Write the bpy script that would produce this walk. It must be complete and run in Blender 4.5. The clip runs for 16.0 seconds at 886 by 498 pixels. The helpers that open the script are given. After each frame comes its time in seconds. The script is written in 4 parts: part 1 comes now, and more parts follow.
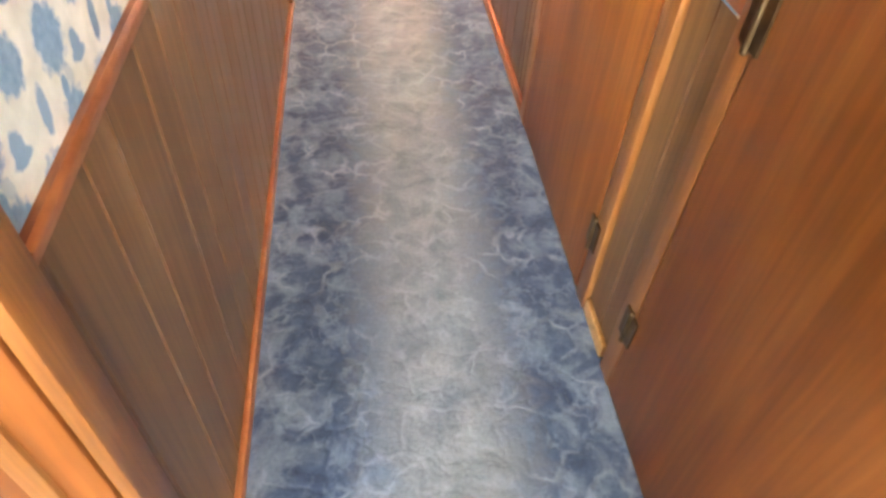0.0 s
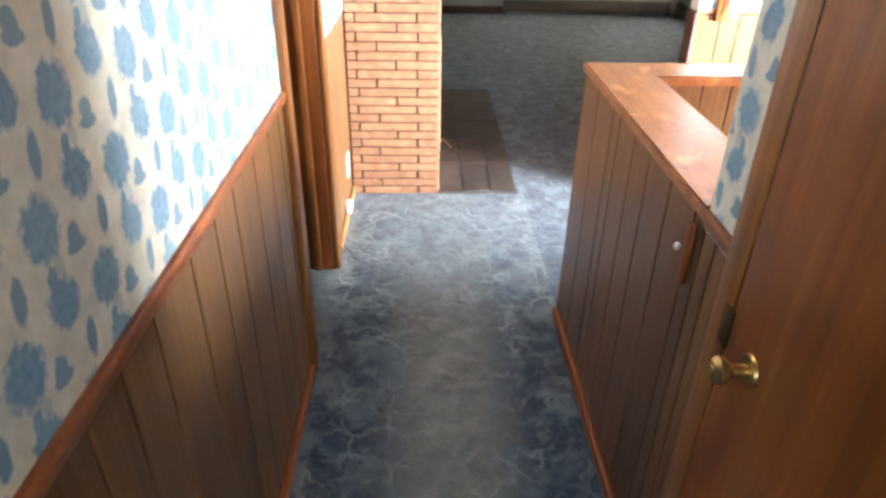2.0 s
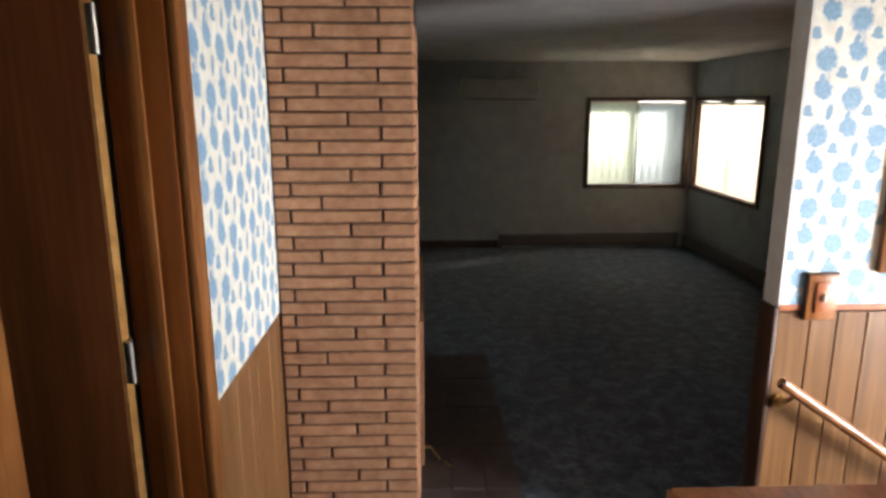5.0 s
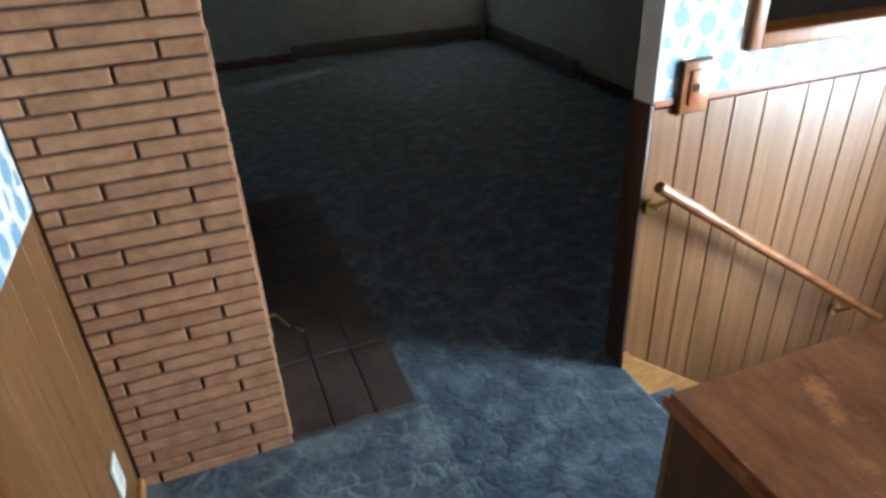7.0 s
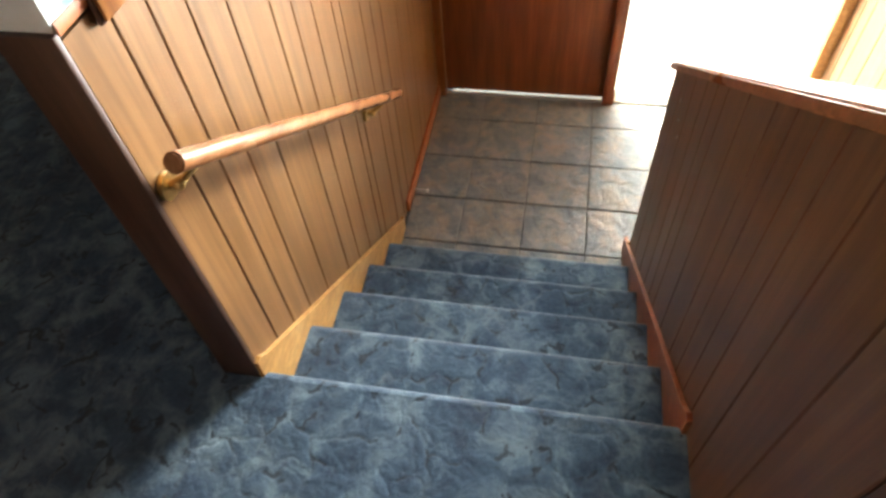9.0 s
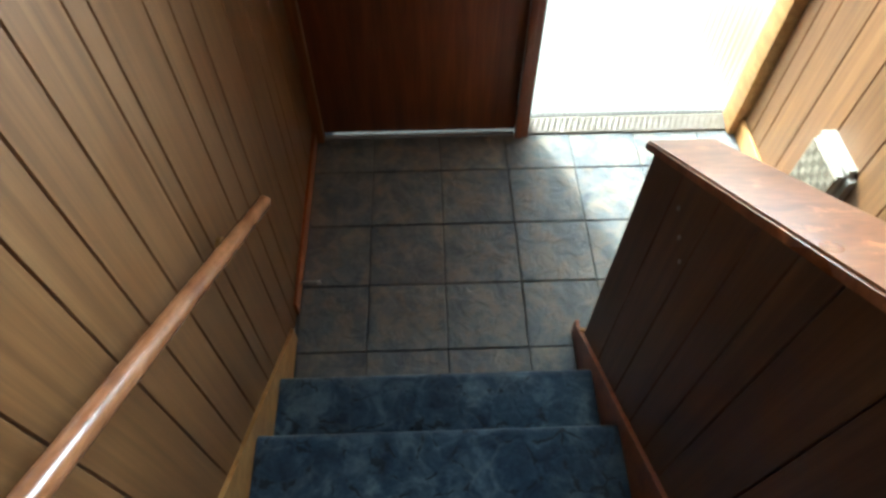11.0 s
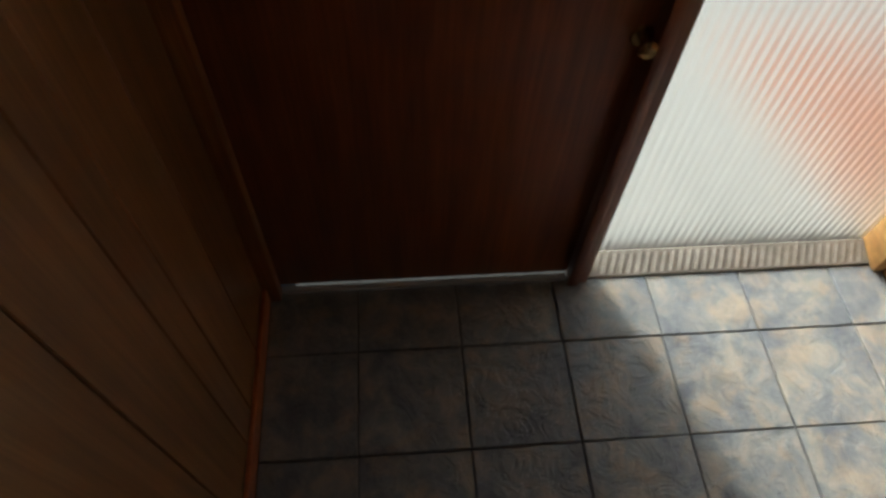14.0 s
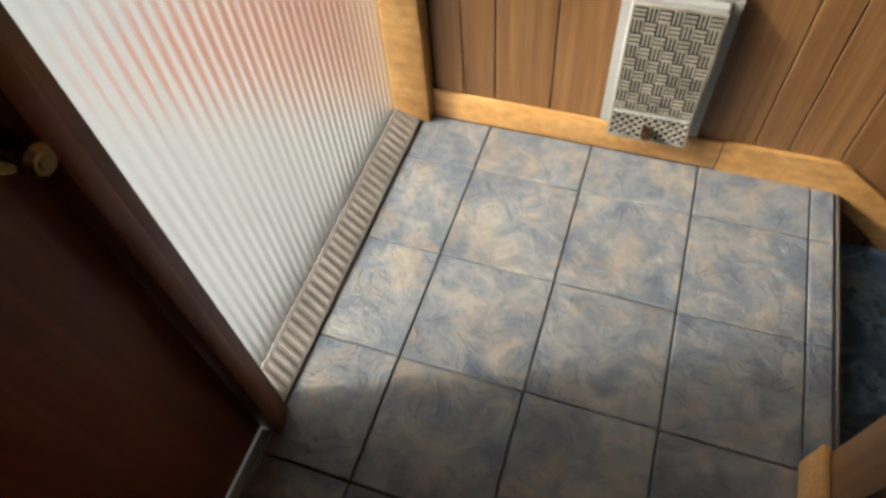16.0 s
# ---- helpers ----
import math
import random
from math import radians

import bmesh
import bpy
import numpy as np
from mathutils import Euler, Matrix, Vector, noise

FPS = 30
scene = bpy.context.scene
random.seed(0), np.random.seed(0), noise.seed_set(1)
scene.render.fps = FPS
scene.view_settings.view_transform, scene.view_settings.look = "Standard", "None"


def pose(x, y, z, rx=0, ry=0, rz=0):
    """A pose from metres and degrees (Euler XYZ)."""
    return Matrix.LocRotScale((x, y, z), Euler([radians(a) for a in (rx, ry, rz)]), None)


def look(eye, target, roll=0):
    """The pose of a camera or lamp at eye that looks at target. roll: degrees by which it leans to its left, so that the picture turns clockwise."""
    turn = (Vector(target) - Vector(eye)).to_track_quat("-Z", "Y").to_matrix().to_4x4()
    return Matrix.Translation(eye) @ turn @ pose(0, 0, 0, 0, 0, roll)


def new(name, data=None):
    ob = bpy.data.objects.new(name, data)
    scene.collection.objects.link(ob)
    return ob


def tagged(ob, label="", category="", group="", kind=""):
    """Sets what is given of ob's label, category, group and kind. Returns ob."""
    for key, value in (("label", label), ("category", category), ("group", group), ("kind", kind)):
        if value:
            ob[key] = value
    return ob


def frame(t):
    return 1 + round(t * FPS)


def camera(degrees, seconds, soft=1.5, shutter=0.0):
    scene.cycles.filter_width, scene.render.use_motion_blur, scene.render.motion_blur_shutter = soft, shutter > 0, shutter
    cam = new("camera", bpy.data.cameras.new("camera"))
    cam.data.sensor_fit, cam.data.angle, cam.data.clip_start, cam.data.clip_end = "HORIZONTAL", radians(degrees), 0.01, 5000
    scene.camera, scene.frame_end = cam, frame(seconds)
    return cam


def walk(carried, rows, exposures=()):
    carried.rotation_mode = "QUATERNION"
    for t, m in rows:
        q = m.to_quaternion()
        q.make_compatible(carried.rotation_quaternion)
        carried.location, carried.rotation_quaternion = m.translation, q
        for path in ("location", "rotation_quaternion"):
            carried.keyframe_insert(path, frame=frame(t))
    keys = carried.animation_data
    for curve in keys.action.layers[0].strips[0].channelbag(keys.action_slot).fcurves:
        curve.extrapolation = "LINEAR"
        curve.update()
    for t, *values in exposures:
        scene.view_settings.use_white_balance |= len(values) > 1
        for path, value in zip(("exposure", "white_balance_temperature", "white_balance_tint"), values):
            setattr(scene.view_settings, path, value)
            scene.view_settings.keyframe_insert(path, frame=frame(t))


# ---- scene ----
cam = camera(68.6, 16.0, soft=3.0)
PATH = [
    (0, (0.077, 0.529, 1.413), (0.295, 1.884, -0.041), 4.0),
    (0.2, (0.088, 0.58, 1.417), (0.242, 1.985, 0.02), 3.2),
    (0.5, (0.1, 0.702, 1.432), (0.208, 2.208, 0.12), 1.9),
    (1, (0.109, 0.947, 1.447), (0.198, 2.527, 0.225), 2.4),
    (1.5, (0.179, 1.297, 1.51), (0.205, 2.939, 0.367), 2.0),
    (2, (0.155, 1.602, 1.5), (0.209, 3.331, 0.496), 1.0),
    (2.5, (0.153, 1.897, 1.527), (0.198, 3.682, 0.625), 0.6),
    (3, (0.202, 2.187, 1.554), (0.241, 4.002, 0.716), 0.7),
    (3.5, (0.216, 2.452, 1.553), (0.277, 4.295, 0.779), 0.8),
    (4, (0.234, 2.62, 1.602), (0.289, 4.524, 0.992), 0.2),
    (4.2, (0.245, 2.652, 1.616), (0.294, 4.584, 1.1), 0.0),
    (6.3, (0.25, 2.825, 1.612), (0.465, 4.771, 1.198), -0.8),
    (6.5, (0.221, 2.926, 1.591), (0.547, 4.806, 0.989), -1.9),
    (7, (0.19, 3.178, 1.564), (0.776, 4.812, 0.572), -2.7),
    (7.3, (0.232, 3.375, 1.549), (0.939, 4.812, 0.348), -4.9),
    (7.5, (0.275, 3.525, 1.542), (1.053, 4.791, 0.203), -6.1),
    (8, (0.378, 3.745, 1.497), (1.34, 4.66, 0.003), -6.7),
    (8.5, (0.533, 3.945, 1.47), (1.688, 4.503, -0.056), -7.1),
    (9, (0.75, 4.02, 1.435), (1.944, 4.327, -0.142), -5.8),
    (9.5, (0.945, 4.076, 1.422), (2.119, 4.197, -0.193), -3.7),
    (10, (1.158, 4.153, 1.419), (2.323, 4.169, -0.206), -2.2),
    (10.2, (1.225, 4.178, 1.396), (2.36, 4.15, -0.243), -0.8),
    (12.3, (2.065, 4.192, 0.99), (3.232, 4.122, -0.638), 3.0),
    (12.5, (2.125, 4.203, 0.99), (3.295, 4.124, -0.63), 3.6),
    (13, (2.29, 4.24, 0.885), (3.468, 4.172, -0.728), 2.2),
    (13.5, (2.503, 4.3, 0.84), (3.602, 4.223, -0.828), 2.8),
    (14, (2.643, 4.292, 0.778), (3.737, 4.158, -0.892), 3.2),
    (14.5, (2.823, 4.316, 0.643), (3.859, 4.006, -1.04), 1.1),
    (15, (2.894, 4.282, 0.56), (3.865, 3.724, -1.092), -1.2),
    (15.5, (2.925, 4.155, 0.465), (3.717, 3.297, -1.157), -2.5),
    (16, (3.04, 4.09, 0.437), (3.494, 3.049, -1.209), -6.2),
]
EXPOSURES = [(0.0, 6.55, 7800, 25), (0.5, 6.1, 6900, 18), (1.0, 5.8, 6800, 17), (1.5, 5.2, 6500, 13), (2.5, 3.7, 6100, 10), (3.5, 2.6, 6200, 13), (4.0, 2.3, 6700, 13), (6.5, 2.1, 5800, 8),
             (7.5, 2.4, 5300, -9), (8.5, 3.15, 7300, 8), (9.2, 2.75, 6000, -1), (10.0, 1.95, 5000, -9), (12.5, 0.5, 5800, -4), (13.5, 0.0, 5800, -1), (16.0, -0.1, 5900, 5)]
walk(cam, [(t, look(e, g, r)) for t, e, g, r in PATH], EXPOSURES)

# ---- world and sun ----
world = bpy.data.worlds.new("world")
scene.world = world
world.use_nodes = True
sky = world.node_tree.nodes.new("ShaderNodeTexSky")
sky.sky_type, sky.sun_disc = "NISHITA", False
sky.sun_elevation, sky.sun_rotation = radians(30), radians(68)
bg = world.node_tree.nodes["Background"]
world.node_tree.links.new(sky.outputs[0], bg.inputs[0])
bg.inputs[1].default_value = 0.10
sun = new("sun", bpy.data.lights.new("sun", "SUN"))
sun.data.energy, sun.data.angle, sun.data.color = 5.0, radians(7), (1.0, 0.93, 0.82)
sun.matrix_world = look((0, 0, 0), (-1.0, -0.40, -0.62))

# skylight that the tall entry glass spreads into the house
glow = new("entry_skylight", bpy.data.lights.new("entry_skylight", "AREA"))
glow.data.shape, glow.data.size, glow.data.size_y, glow.data.energy, glow.data.color = "RECTANGLE", 0.85, 0.90, 3.3, (0.93, 0.97, 1.0)
glow.data.spread = radians(100)
glow.matrix_world = look((3.675, 3.285, 1.715), (0.4, 4.1, 0.35))
glow_2 = new("entry_skylight_low", bpy.data.lights.new("entry_skylight_low", "AREA"))
glow_2.data.shape, glow_2.data.size, glow_2.data.size_y, glow_2.data.energy, glow_2.data.color = "RECTANGLE", 0.85, 0.72, 6.2, (0.97, 0.98, 1.0)
glow_2.data.spread = radians(66)
glow_2.matrix_world = look((3.725, 3.285, 0.76), (1.5, 4.62, 0.9))
# added area lamp in an unseen end opening, brightening the start of the walk
glow_3 = new("end_fill_light", bpy.data.lights.new("end_fill_light", "AREA"))
glow_3.data.shape, glow_3.data.size, glow_3.data.size_y, glow_3.data.energy, glow_3.data.color = "RECTANGLE", 0.84, 1.75, 1.0, (0.86, 0.93, 1.0)
glow_3.matrix_world = look((0.216, -1.69, 1.32), (0.216, 2.0, 1.0))


# ---- materials ----
def mat(name):
    m = bpy.data.materials.new(name)
    m.use_nodes = True
    nt = m.node_tree
    return m, nt, nt.nodes["Principled BSDF"]


def nd(nt, kind, **kw):
    n = nt.nodes.new("ShaderNode" + kind)
    for k, v in kw.items():
        if k == "operation":
            n.operation = v
        else:
            n.inputs[k.replace("_", " ")].default_value = v
    return n


def ln(nt, a, b):
    nt.links.new(a, b)


def coords(nt, scale=(1, 1, 1), shift=True):
    """World position, stretched, shifted for each object."""
    g = nd(nt, "NewGeometry")
    mp = nt.nodes.new("ShaderNodeMapping")
    mp.inputs["Scale"].default_value = scale
    ln(nt, g.outputs["Position"], mp.inputs["Vector"])
    if shift:
        oi = nd(nt, "ObjectInfo")
        mul = nd(nt, "Math", operation="MULTIPLY")
        mul.inputs[1].default_value = 37.0
        ln(nt, oi.outputs["Random"], mul.inputs[0])
        ln(nt, mul.outputs[0], mp.inputs["Location"])
    return mp.outputs[0]


def ramp(nt, fac, stops):
    r = nt.nodes.new("ShaderNodeValToRGB")
    e = r.color_ramp.elements
    while len(e) < len(stops):
        e.new(0.5)
    for el, (p, c) in zip(e, stops):
        el.position, el.color = p, (*c, 1) if len(c) == 3 else (c[0],) * 3 + (1,)
    ln(nt, fac, r.inputs[0])
    return r.outputs[0]


def noise_tex(nt, vec, scale, detail=4, rough=0.55, dist=0.0):
    n = nt.nodes.new("ShaderNodeTexNoise")
    n.inputs["Scale"].default_value, n.inputs["Detail"].default_value = scale, detail
    n.inputs["Roughness"].default_value, n.inputs["Distortion"].default_value = rough, dist
    ln(nt, vec, n.inputs["Vector"])
    return n.outputs["Fac"]


def mixc(nt, fac, a, b, blend="MIX"):
    m = nt.nodes.new("ShaderNodeMix")
    m.data_type, m.blend_type = "RGBA", blend
    for sock, v in ((m.inputs["Factor"], fac), (m.inputs[6], a), (m.inputs[7], b)):
        if isinstance(v, (int, float)):
            sock.default_value = v
        elif isinstance(v, tuple):
            sock.default_value = (*v, 1)
        else:
            ln(nt, v, sock)
    return m.outputs[2]


def bump(nt, bsdf, height, strength, dist=0.01):
    b = nt.nodes.new("ShaderNodeBump")
    b.inputs["Strength"].default_value, b.inputs["Distance"].default_value = strength, dist
    ln(nt, height, b.inputs["Height"])
    ln(nt, b.outputs[0], bsdf.inputs["Normal"])


def wood(name, dark, mid, light, rough=0.35, grain=(14, 14, 1.2), vary=0.35, wear=0.0, coat=0.0, fine=0.30, gloss=0.5):
    m, nt, p = mat(name)
    v = coords(nt, grain)
    n1 = noise_tex(nt, v, 2.2, 5, 0.6)
    n2 = noise_tex(nt, coords(nt, (grain[0] * 5, grain[1] * 5, grain[2] * 2)), 2.5, 1)
    big = noise_tex(nt, coords(nt, (1, 1, 1)), 1.7, 2)
    c = ramp(nt, n1, [(0.28, dark), (0.5, mid), (0.72, light)])
    c = mixc(nt, fine, c, ramp(nt, n2, [(0.35, (0.45,)), (0.65, (1.15,))]), "MULTIPLY")
    c = mixc(nt, vary, c, ramp(nt, big, [(0.3, (0.62,)), (0.7, (1.2,))]), "MULTIPLY")
    oi = nd(nt, "ObjectInfo")
    c = mixc(nt, 0.5, c, ramp(nt, oi.outputs["Random"], [(0.0, (0.88,)), (1.0, (1.08,))]), "MULTIPLY")
    if wear:
        w = noise_tex(nt, coords(nt, (3, 3, 3), False), 3.0, 8, 0.72)
        c = mixc(nt, ramp(nt, w, [(0.56, (0,)), (0.66, (wear,))]), c, tuple(min(1, x * 1.9) for x in light))
    ln(nt, c, p.inputs["Base Color"])
    rr = ramp(nt, big, [(0.3, (rough - 0.03,)), (0.7, (rough + 0.06,))])
    ln(nt, rr, p.inputs["Roughness"])
    p.inputs["Specular IOR Level"].default_value = gloss
    p.inputs["Coat Weight"].default_value = coat
    p.inputs["Coat Roughness"].default_value = 0.25
    if fine > 0.2:
        bump(nt, p, n2, 0.08, 0.001)
    return m


PANEL = wood("panelling_wood", (0.125, 0.054, 0.017), (0.190, 0.087, 0.030), (0.255, 0.127, 0.048), 0.36, (20, 20, 0.7), 0.3, fine=0.19)
# Redder brown boards, also darkened for the shaded sides of the half wall.
PANEL_SHADED = wood("shaded_brown_panelling", (0.090, 0.036, 0.0135), (0.132, 0.056, 0.022), (0.175, 0.082, 0.034), 0.36, (20, 20, 0.7), 0.3, fine=0.19)
TRIM = wood("trim_wood", (0.24, 0.060, 0.016), (0.35, 0.098, 0.026), (0.44, 0.145, 0.042), 0.38, (10, 3, 10))
CASING = wood("casing_wood", (0.165, 0.053, 0.012), (0.26, 0.090, 0.021), (0.36, 0.145, 0.038), 0.36)
HONEY = wood("honey_wood", (0.36, 0.165, 0.045), (0.48, 0.245, 0.075), (0.58, 0.33, 0.12), 0.4, (3, 10, 10))
DOORW = wood("door_veneer", (0.155, 0.040, 0.008), (0.245, 0.068, 0.012), (0.33, 0.105, 0.022), 0.42, (5, 5, 0.5), 0.5, gloss=0.28)
# Darker copy of the door veneer, with the unlit side room's shade put in.
DIMW = wood("unlit_door_veneer", (0.075, 0.020, 0.005), (0.115, 0.033, 0.008), (0.15, 0.047, 0.012), 0.5, (7, 7, 0.6), 0.4, gloss=0.25)
ENTRYW = wood("entry_door_veneer", (0.15, 0.037, 0.010), (0.225, 0.060, 0.016), (0.29, 0.085, 0.024), 0.42, (9, 9, 0.8), 0.3)
CAPW = wood("worn_cap_wood", (0.25, 0.078, 0.025), (0.39, 0.140, 0.048), (0.50, 0.205, 0.08), 0.30, (9, 3, 9), 0.5, 0.6)
DARKW = wood("dark_wood", (0.035, 0.014, 0.007), (0.06, 0.024, 0.012), (0.09, 0.04, 0.02), 0.5)
RAILW = wood("rail_wood", (0.20, 0.070, 0.027), (0.30, 0.12, 0.046), (0.38, 0.165, 0.07), 0.25, (2, 10, 10))


def plain(name, col, rough=0.6, metal=0.0, vary=0.15, scale=6.0, bumps=0.05):
    m, nt, p = mat(name)
    v = coords(nt, (1, 1, 1), False)
    n = noise_tex(nt, v, scale, 5, 0.6)
    fine = noise_tex(nt, v, scale * 22, 3)
    c = mixc(nt, 1.0, tuple(col), ramp(nt, n, [(0.3, (1 - vary,)), (0.7, (1 + vary * 0.6,))]), "MULTIPLY")
    ln(nt, c, p.inputs["Base Color"])
    p.inputs["Roughness"].default_value, p.inputs["Metallic"].default_value = rough, metal
    if bumps:
        bump(nt, p, fine, bumps, 0.003)
    return m


PLASTER = plain("painted_plaster", (0.66, 0.66, 0.62), 0.7)
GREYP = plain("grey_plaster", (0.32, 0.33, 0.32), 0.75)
CEIL = plain("ceiling_paint", (0.55, 0.54, 0.52), 0.85, bumps=0.3)
GROOVE = plain("groove_dark", (0.05, 0.025, 0.011), 0.8)
BRASS = plain("brass", (0.62, 0.42, 0.17), 0.28, 1.0, 0.3, 25)
OLDBRASS = plain("dark_brass", (0.16, 0.10, 0.05), 0.4, 1.0, 0.3, 25)
STEEL = plain("steel", (0.5, 0.48, 0.44), 0.35, 1.0, 0.2, 20)
WHITEP = plain("white_plastic", (0.78, 0.76, 0.70), 0.4, 0, 0.06)
SILVER = plain("silver_enamel", (0.42, 0.40, 0.365), 0.36, 0.2, 0.1)
RUSTY = plain("stained_enamel", (0.30, 0.255, 0.195), 0.5, 0.1, 0.45, 14)
THRESH = plain("dulled_aluminium", (0.30, 0.265, 0.23), 0.45, 0.5, 0.3, 25)
BLACK = plain("black_inside", (0.012, 0.011, 0.010), 0.8)
GROUT = plain("grout", (0.085, 0.082, 0.08), 0.9, 0, 0.3, 20)
MORTAR = plain("mortar", (0.10, 0.058, 0.042), 0.95, 0, 0.3, 20, 0.3)
KNOBM = plain("aged_brass", (0.30, 0.19, 0.08), 0.25, 1.0, 0.5, 30)
GREYH = plain("grey_metal", (0.09, 0.075, 0.065), 0.5, 0.2)
ACW = plain("aged_white", (0.34, 0.33, 0.29), 0.5)
CONCRETE = plain("concrete", (0.72, 0.69, 0.63), 0.9, 0, 0.15, 2, 0.2)
GRASS = plain("lawn", (0.075, 0.115, 0.035), 0.9, 0, 0.5, 3, 0.5)
CLAY = plain("orange_weave", (0.80, 0.32, 0.19), 0.85, 0, 0.2, 3)
LEAFM = plain("foliage", (0.07, 0.12, 0.03), 0.7, 0, 0.5, 3)
BARK = plain("bark", (0.10, 0.07, 0.05), 0.9)


def carpet(name, worn):
    """Sculpted pile: navy and slate clumps, pale branching veins, cut creases between the clumps."""
    m, nt, p = mat(name)
    v = coords(nt, (1, 1, 1), False)

    def mul(a, b):
        q = nd(nt, "Math", operation="MULTIPLY")
        for k, x in enumerate((a, b)):
            if isinstance(x, float):
                q.inputs[k].default_value = x
            else:
                ln(nt, x, q.inputs[k])
        return q.outputs[0]

    def warped(scale, amount):
        wn = nt.nodes.new("ShaderNodeTexNoise")
        wn.inputs["Scale"].default_value, wn.inputs["Detail"].default_value = scale, 3
        ln(nt, v, wn.inputs["Vector"])
        sc = nd(nt, "VectorMath", operation="SCALE"); ln(nt, wn.outputs["Color"], sc.inputs[0]); sc.inputs["Scale"].default_value = amount
        ad = nd(nt, "VectorMath", operation="ADD"); ln(nt, v, ad.inputs[0]); ln(nt, sc.outputs[0], ad.inputs[1])
        return ad.outputs[0]

    def cells(vec, scale):
        vo = nt.nodes.new("ShaderNodeTexVoronoi")
        vo.feature = "DISTANCE_TO_EDGE"
        vo.inputs["Scale"].default_value = scale
        ln(nt, vec, vo.inputs["Vector"])
        return vo.outputs["Distance"]
    big = noise_tex(nt, v, 2.8, 3, 0.5)
    mid = noise_tex(nt, v, 10.0, 5, 0.62, 0.6)
    fine = noise_tex(nt, v, 420.0, 2, 0.5)
    tuft = noise_tex(nt, v, 95.0, 3, 0.7)
    d1 = cells(warped(9.0, 0.16), 9.5)
    d2 = cells(warped(19.0, 0.09), 19.0)
    pile = ((0.018, 0.034, 0.062), (0.040, 0.068, 0.104), (0.115, 0.155, 0.185)) if worn else ((0.013, 0.029, 0.060), (0.032, 0.060, 0.100), (0.105, 0.150, 0.195))
    c = ramp(nt, mid, list(zip((0.34, 0.48, 0.64), pile)))
    c = mixc(nt, 0.6, c, ramp(nt, big, [(0.32, (0.75, 0.80, 0.88)), (0.68, (1.22, 1.17, 1.08))]), "MULTIPLY")
    patch = ramp(nt, noise_tex(nt, v, 7.0, 4), [(0.45, (0.0,)), (0.62, (1.0,))])
    patch2 = ramp(nt, noise_tex(nt, v, 13.0, 3), [(0.48, (0.0,)), (0.60, (1.0,))])
    vein = mul(ramp(nt, d1, [(0.0, (1,)), (0.035, (0.75,)), (0.11, (0,))]), patch)
    vein2 = mul(ramp(nt, d2, [(0.0, (1,)), (0.05, (0.6,)), (0.13, (0,))]), patch2)
    c = mixc(nt, mul(vein2, 0.45 if worn else 0.14), c, (0.17, 0.215, 0.24))
    c = mixc(nt, mul(vein, 0.75 if worn else 0.18), c, (0.25, 0.29, 0.305))
    cut = mul(ramp(nt, d1, [(0.0, (1,)), (0.03, (0.9,)), (0.06, (0,))]), ramp(nt, noise_tex(nt, v, 16.0, 3), [(0.52, (0.0,)), (0.57, (0.3 if worn else 0.9,))]))
    c = mixc(nt, cut, c, (0.008, 0.014, 0.024))
    if worn:
        # the trodden lane down the middle of the passage, and the faded strip beside the walls
        sp = nd(nt, "SeparateXYZ"); ln(nt, v, sp.inputs[0])
        a = nd(nt, "Math", operation="SUBTRACT"); ln(nt, sp.outputs[0], a.inputs[0]); a.inputs[1].default_value = 0.235
        b = nd(nt, "Math", operation="ABSOLUTE"); ln(nt, a.outputs[0], b.inputs[0])
        d = nd(nt, "Math", operation="MULTIPLY_ADD"); ln(nt, mid, d.inputs[0]); d.inputs[1].default_value = 0.42; ln(nt, b.outputs[0], d.inputs[2])
        lane = ramp(nt, d.outputs[0], [(0.31, (0.9,)), (0.45, (0.0,))])
        mr = nd(nt, "MapRange"); ln(nt, sp.outputs[1], mr.inputs[0]); mr.inputs[1].default_value, mr.inputs[2].default_value = 3.3, 4.0
        mr.inputs[3].default_value, mr.inputs[4].default_value = 1.0, 0.12
        wc = mixc(nt, mul(vein, 0.5), ramp(nt, mid, [(0.34, (0.155, 0.175, 0.172)), (0.64, (0.285, 0.295, 0.268))]), (0.37, 0.385, 0.36))
        c = mixc(nt, mul(lane, mr.outputs[0]), c, wc)
        c = mixc(nt, ramp(nt, d.outputs[0], [(0.60, (0.0,)), (0.68, (0.5,))]), c, (0.16, 0.20, 0.215))
    c = mixc(nt, 0.35, c, ramp(nt, tuft, [(0.3, (0.55,)), (0.7, (1.35,))]), "MULTIPLY")
    ln(nt, c, p.inputs["Base Color"])
    p.inputs["Roughness"].default_value = 0.95
    p.inputs["Sheen Weight"].default_value = 0.25
    lump = ramp(nt, d1, [(0.0, (0,)), (0.12, (0.75,)), (0.35, (1,))])
    lump = mixc(nt, 0.4, lump, ramp(nt, d2, [(0.0, (0,)), (0.3, (1,))]))
    bump(nt, p, mixc(nt, 0.62, mixc(nt, 0.35, tuft, fine), lump), 0.28 if worn else 0.27, 0.02)
    return m


CARPET = carpet("blue_carpet_worn", True)
CARPET2 = carpet("blue_carpet", False)


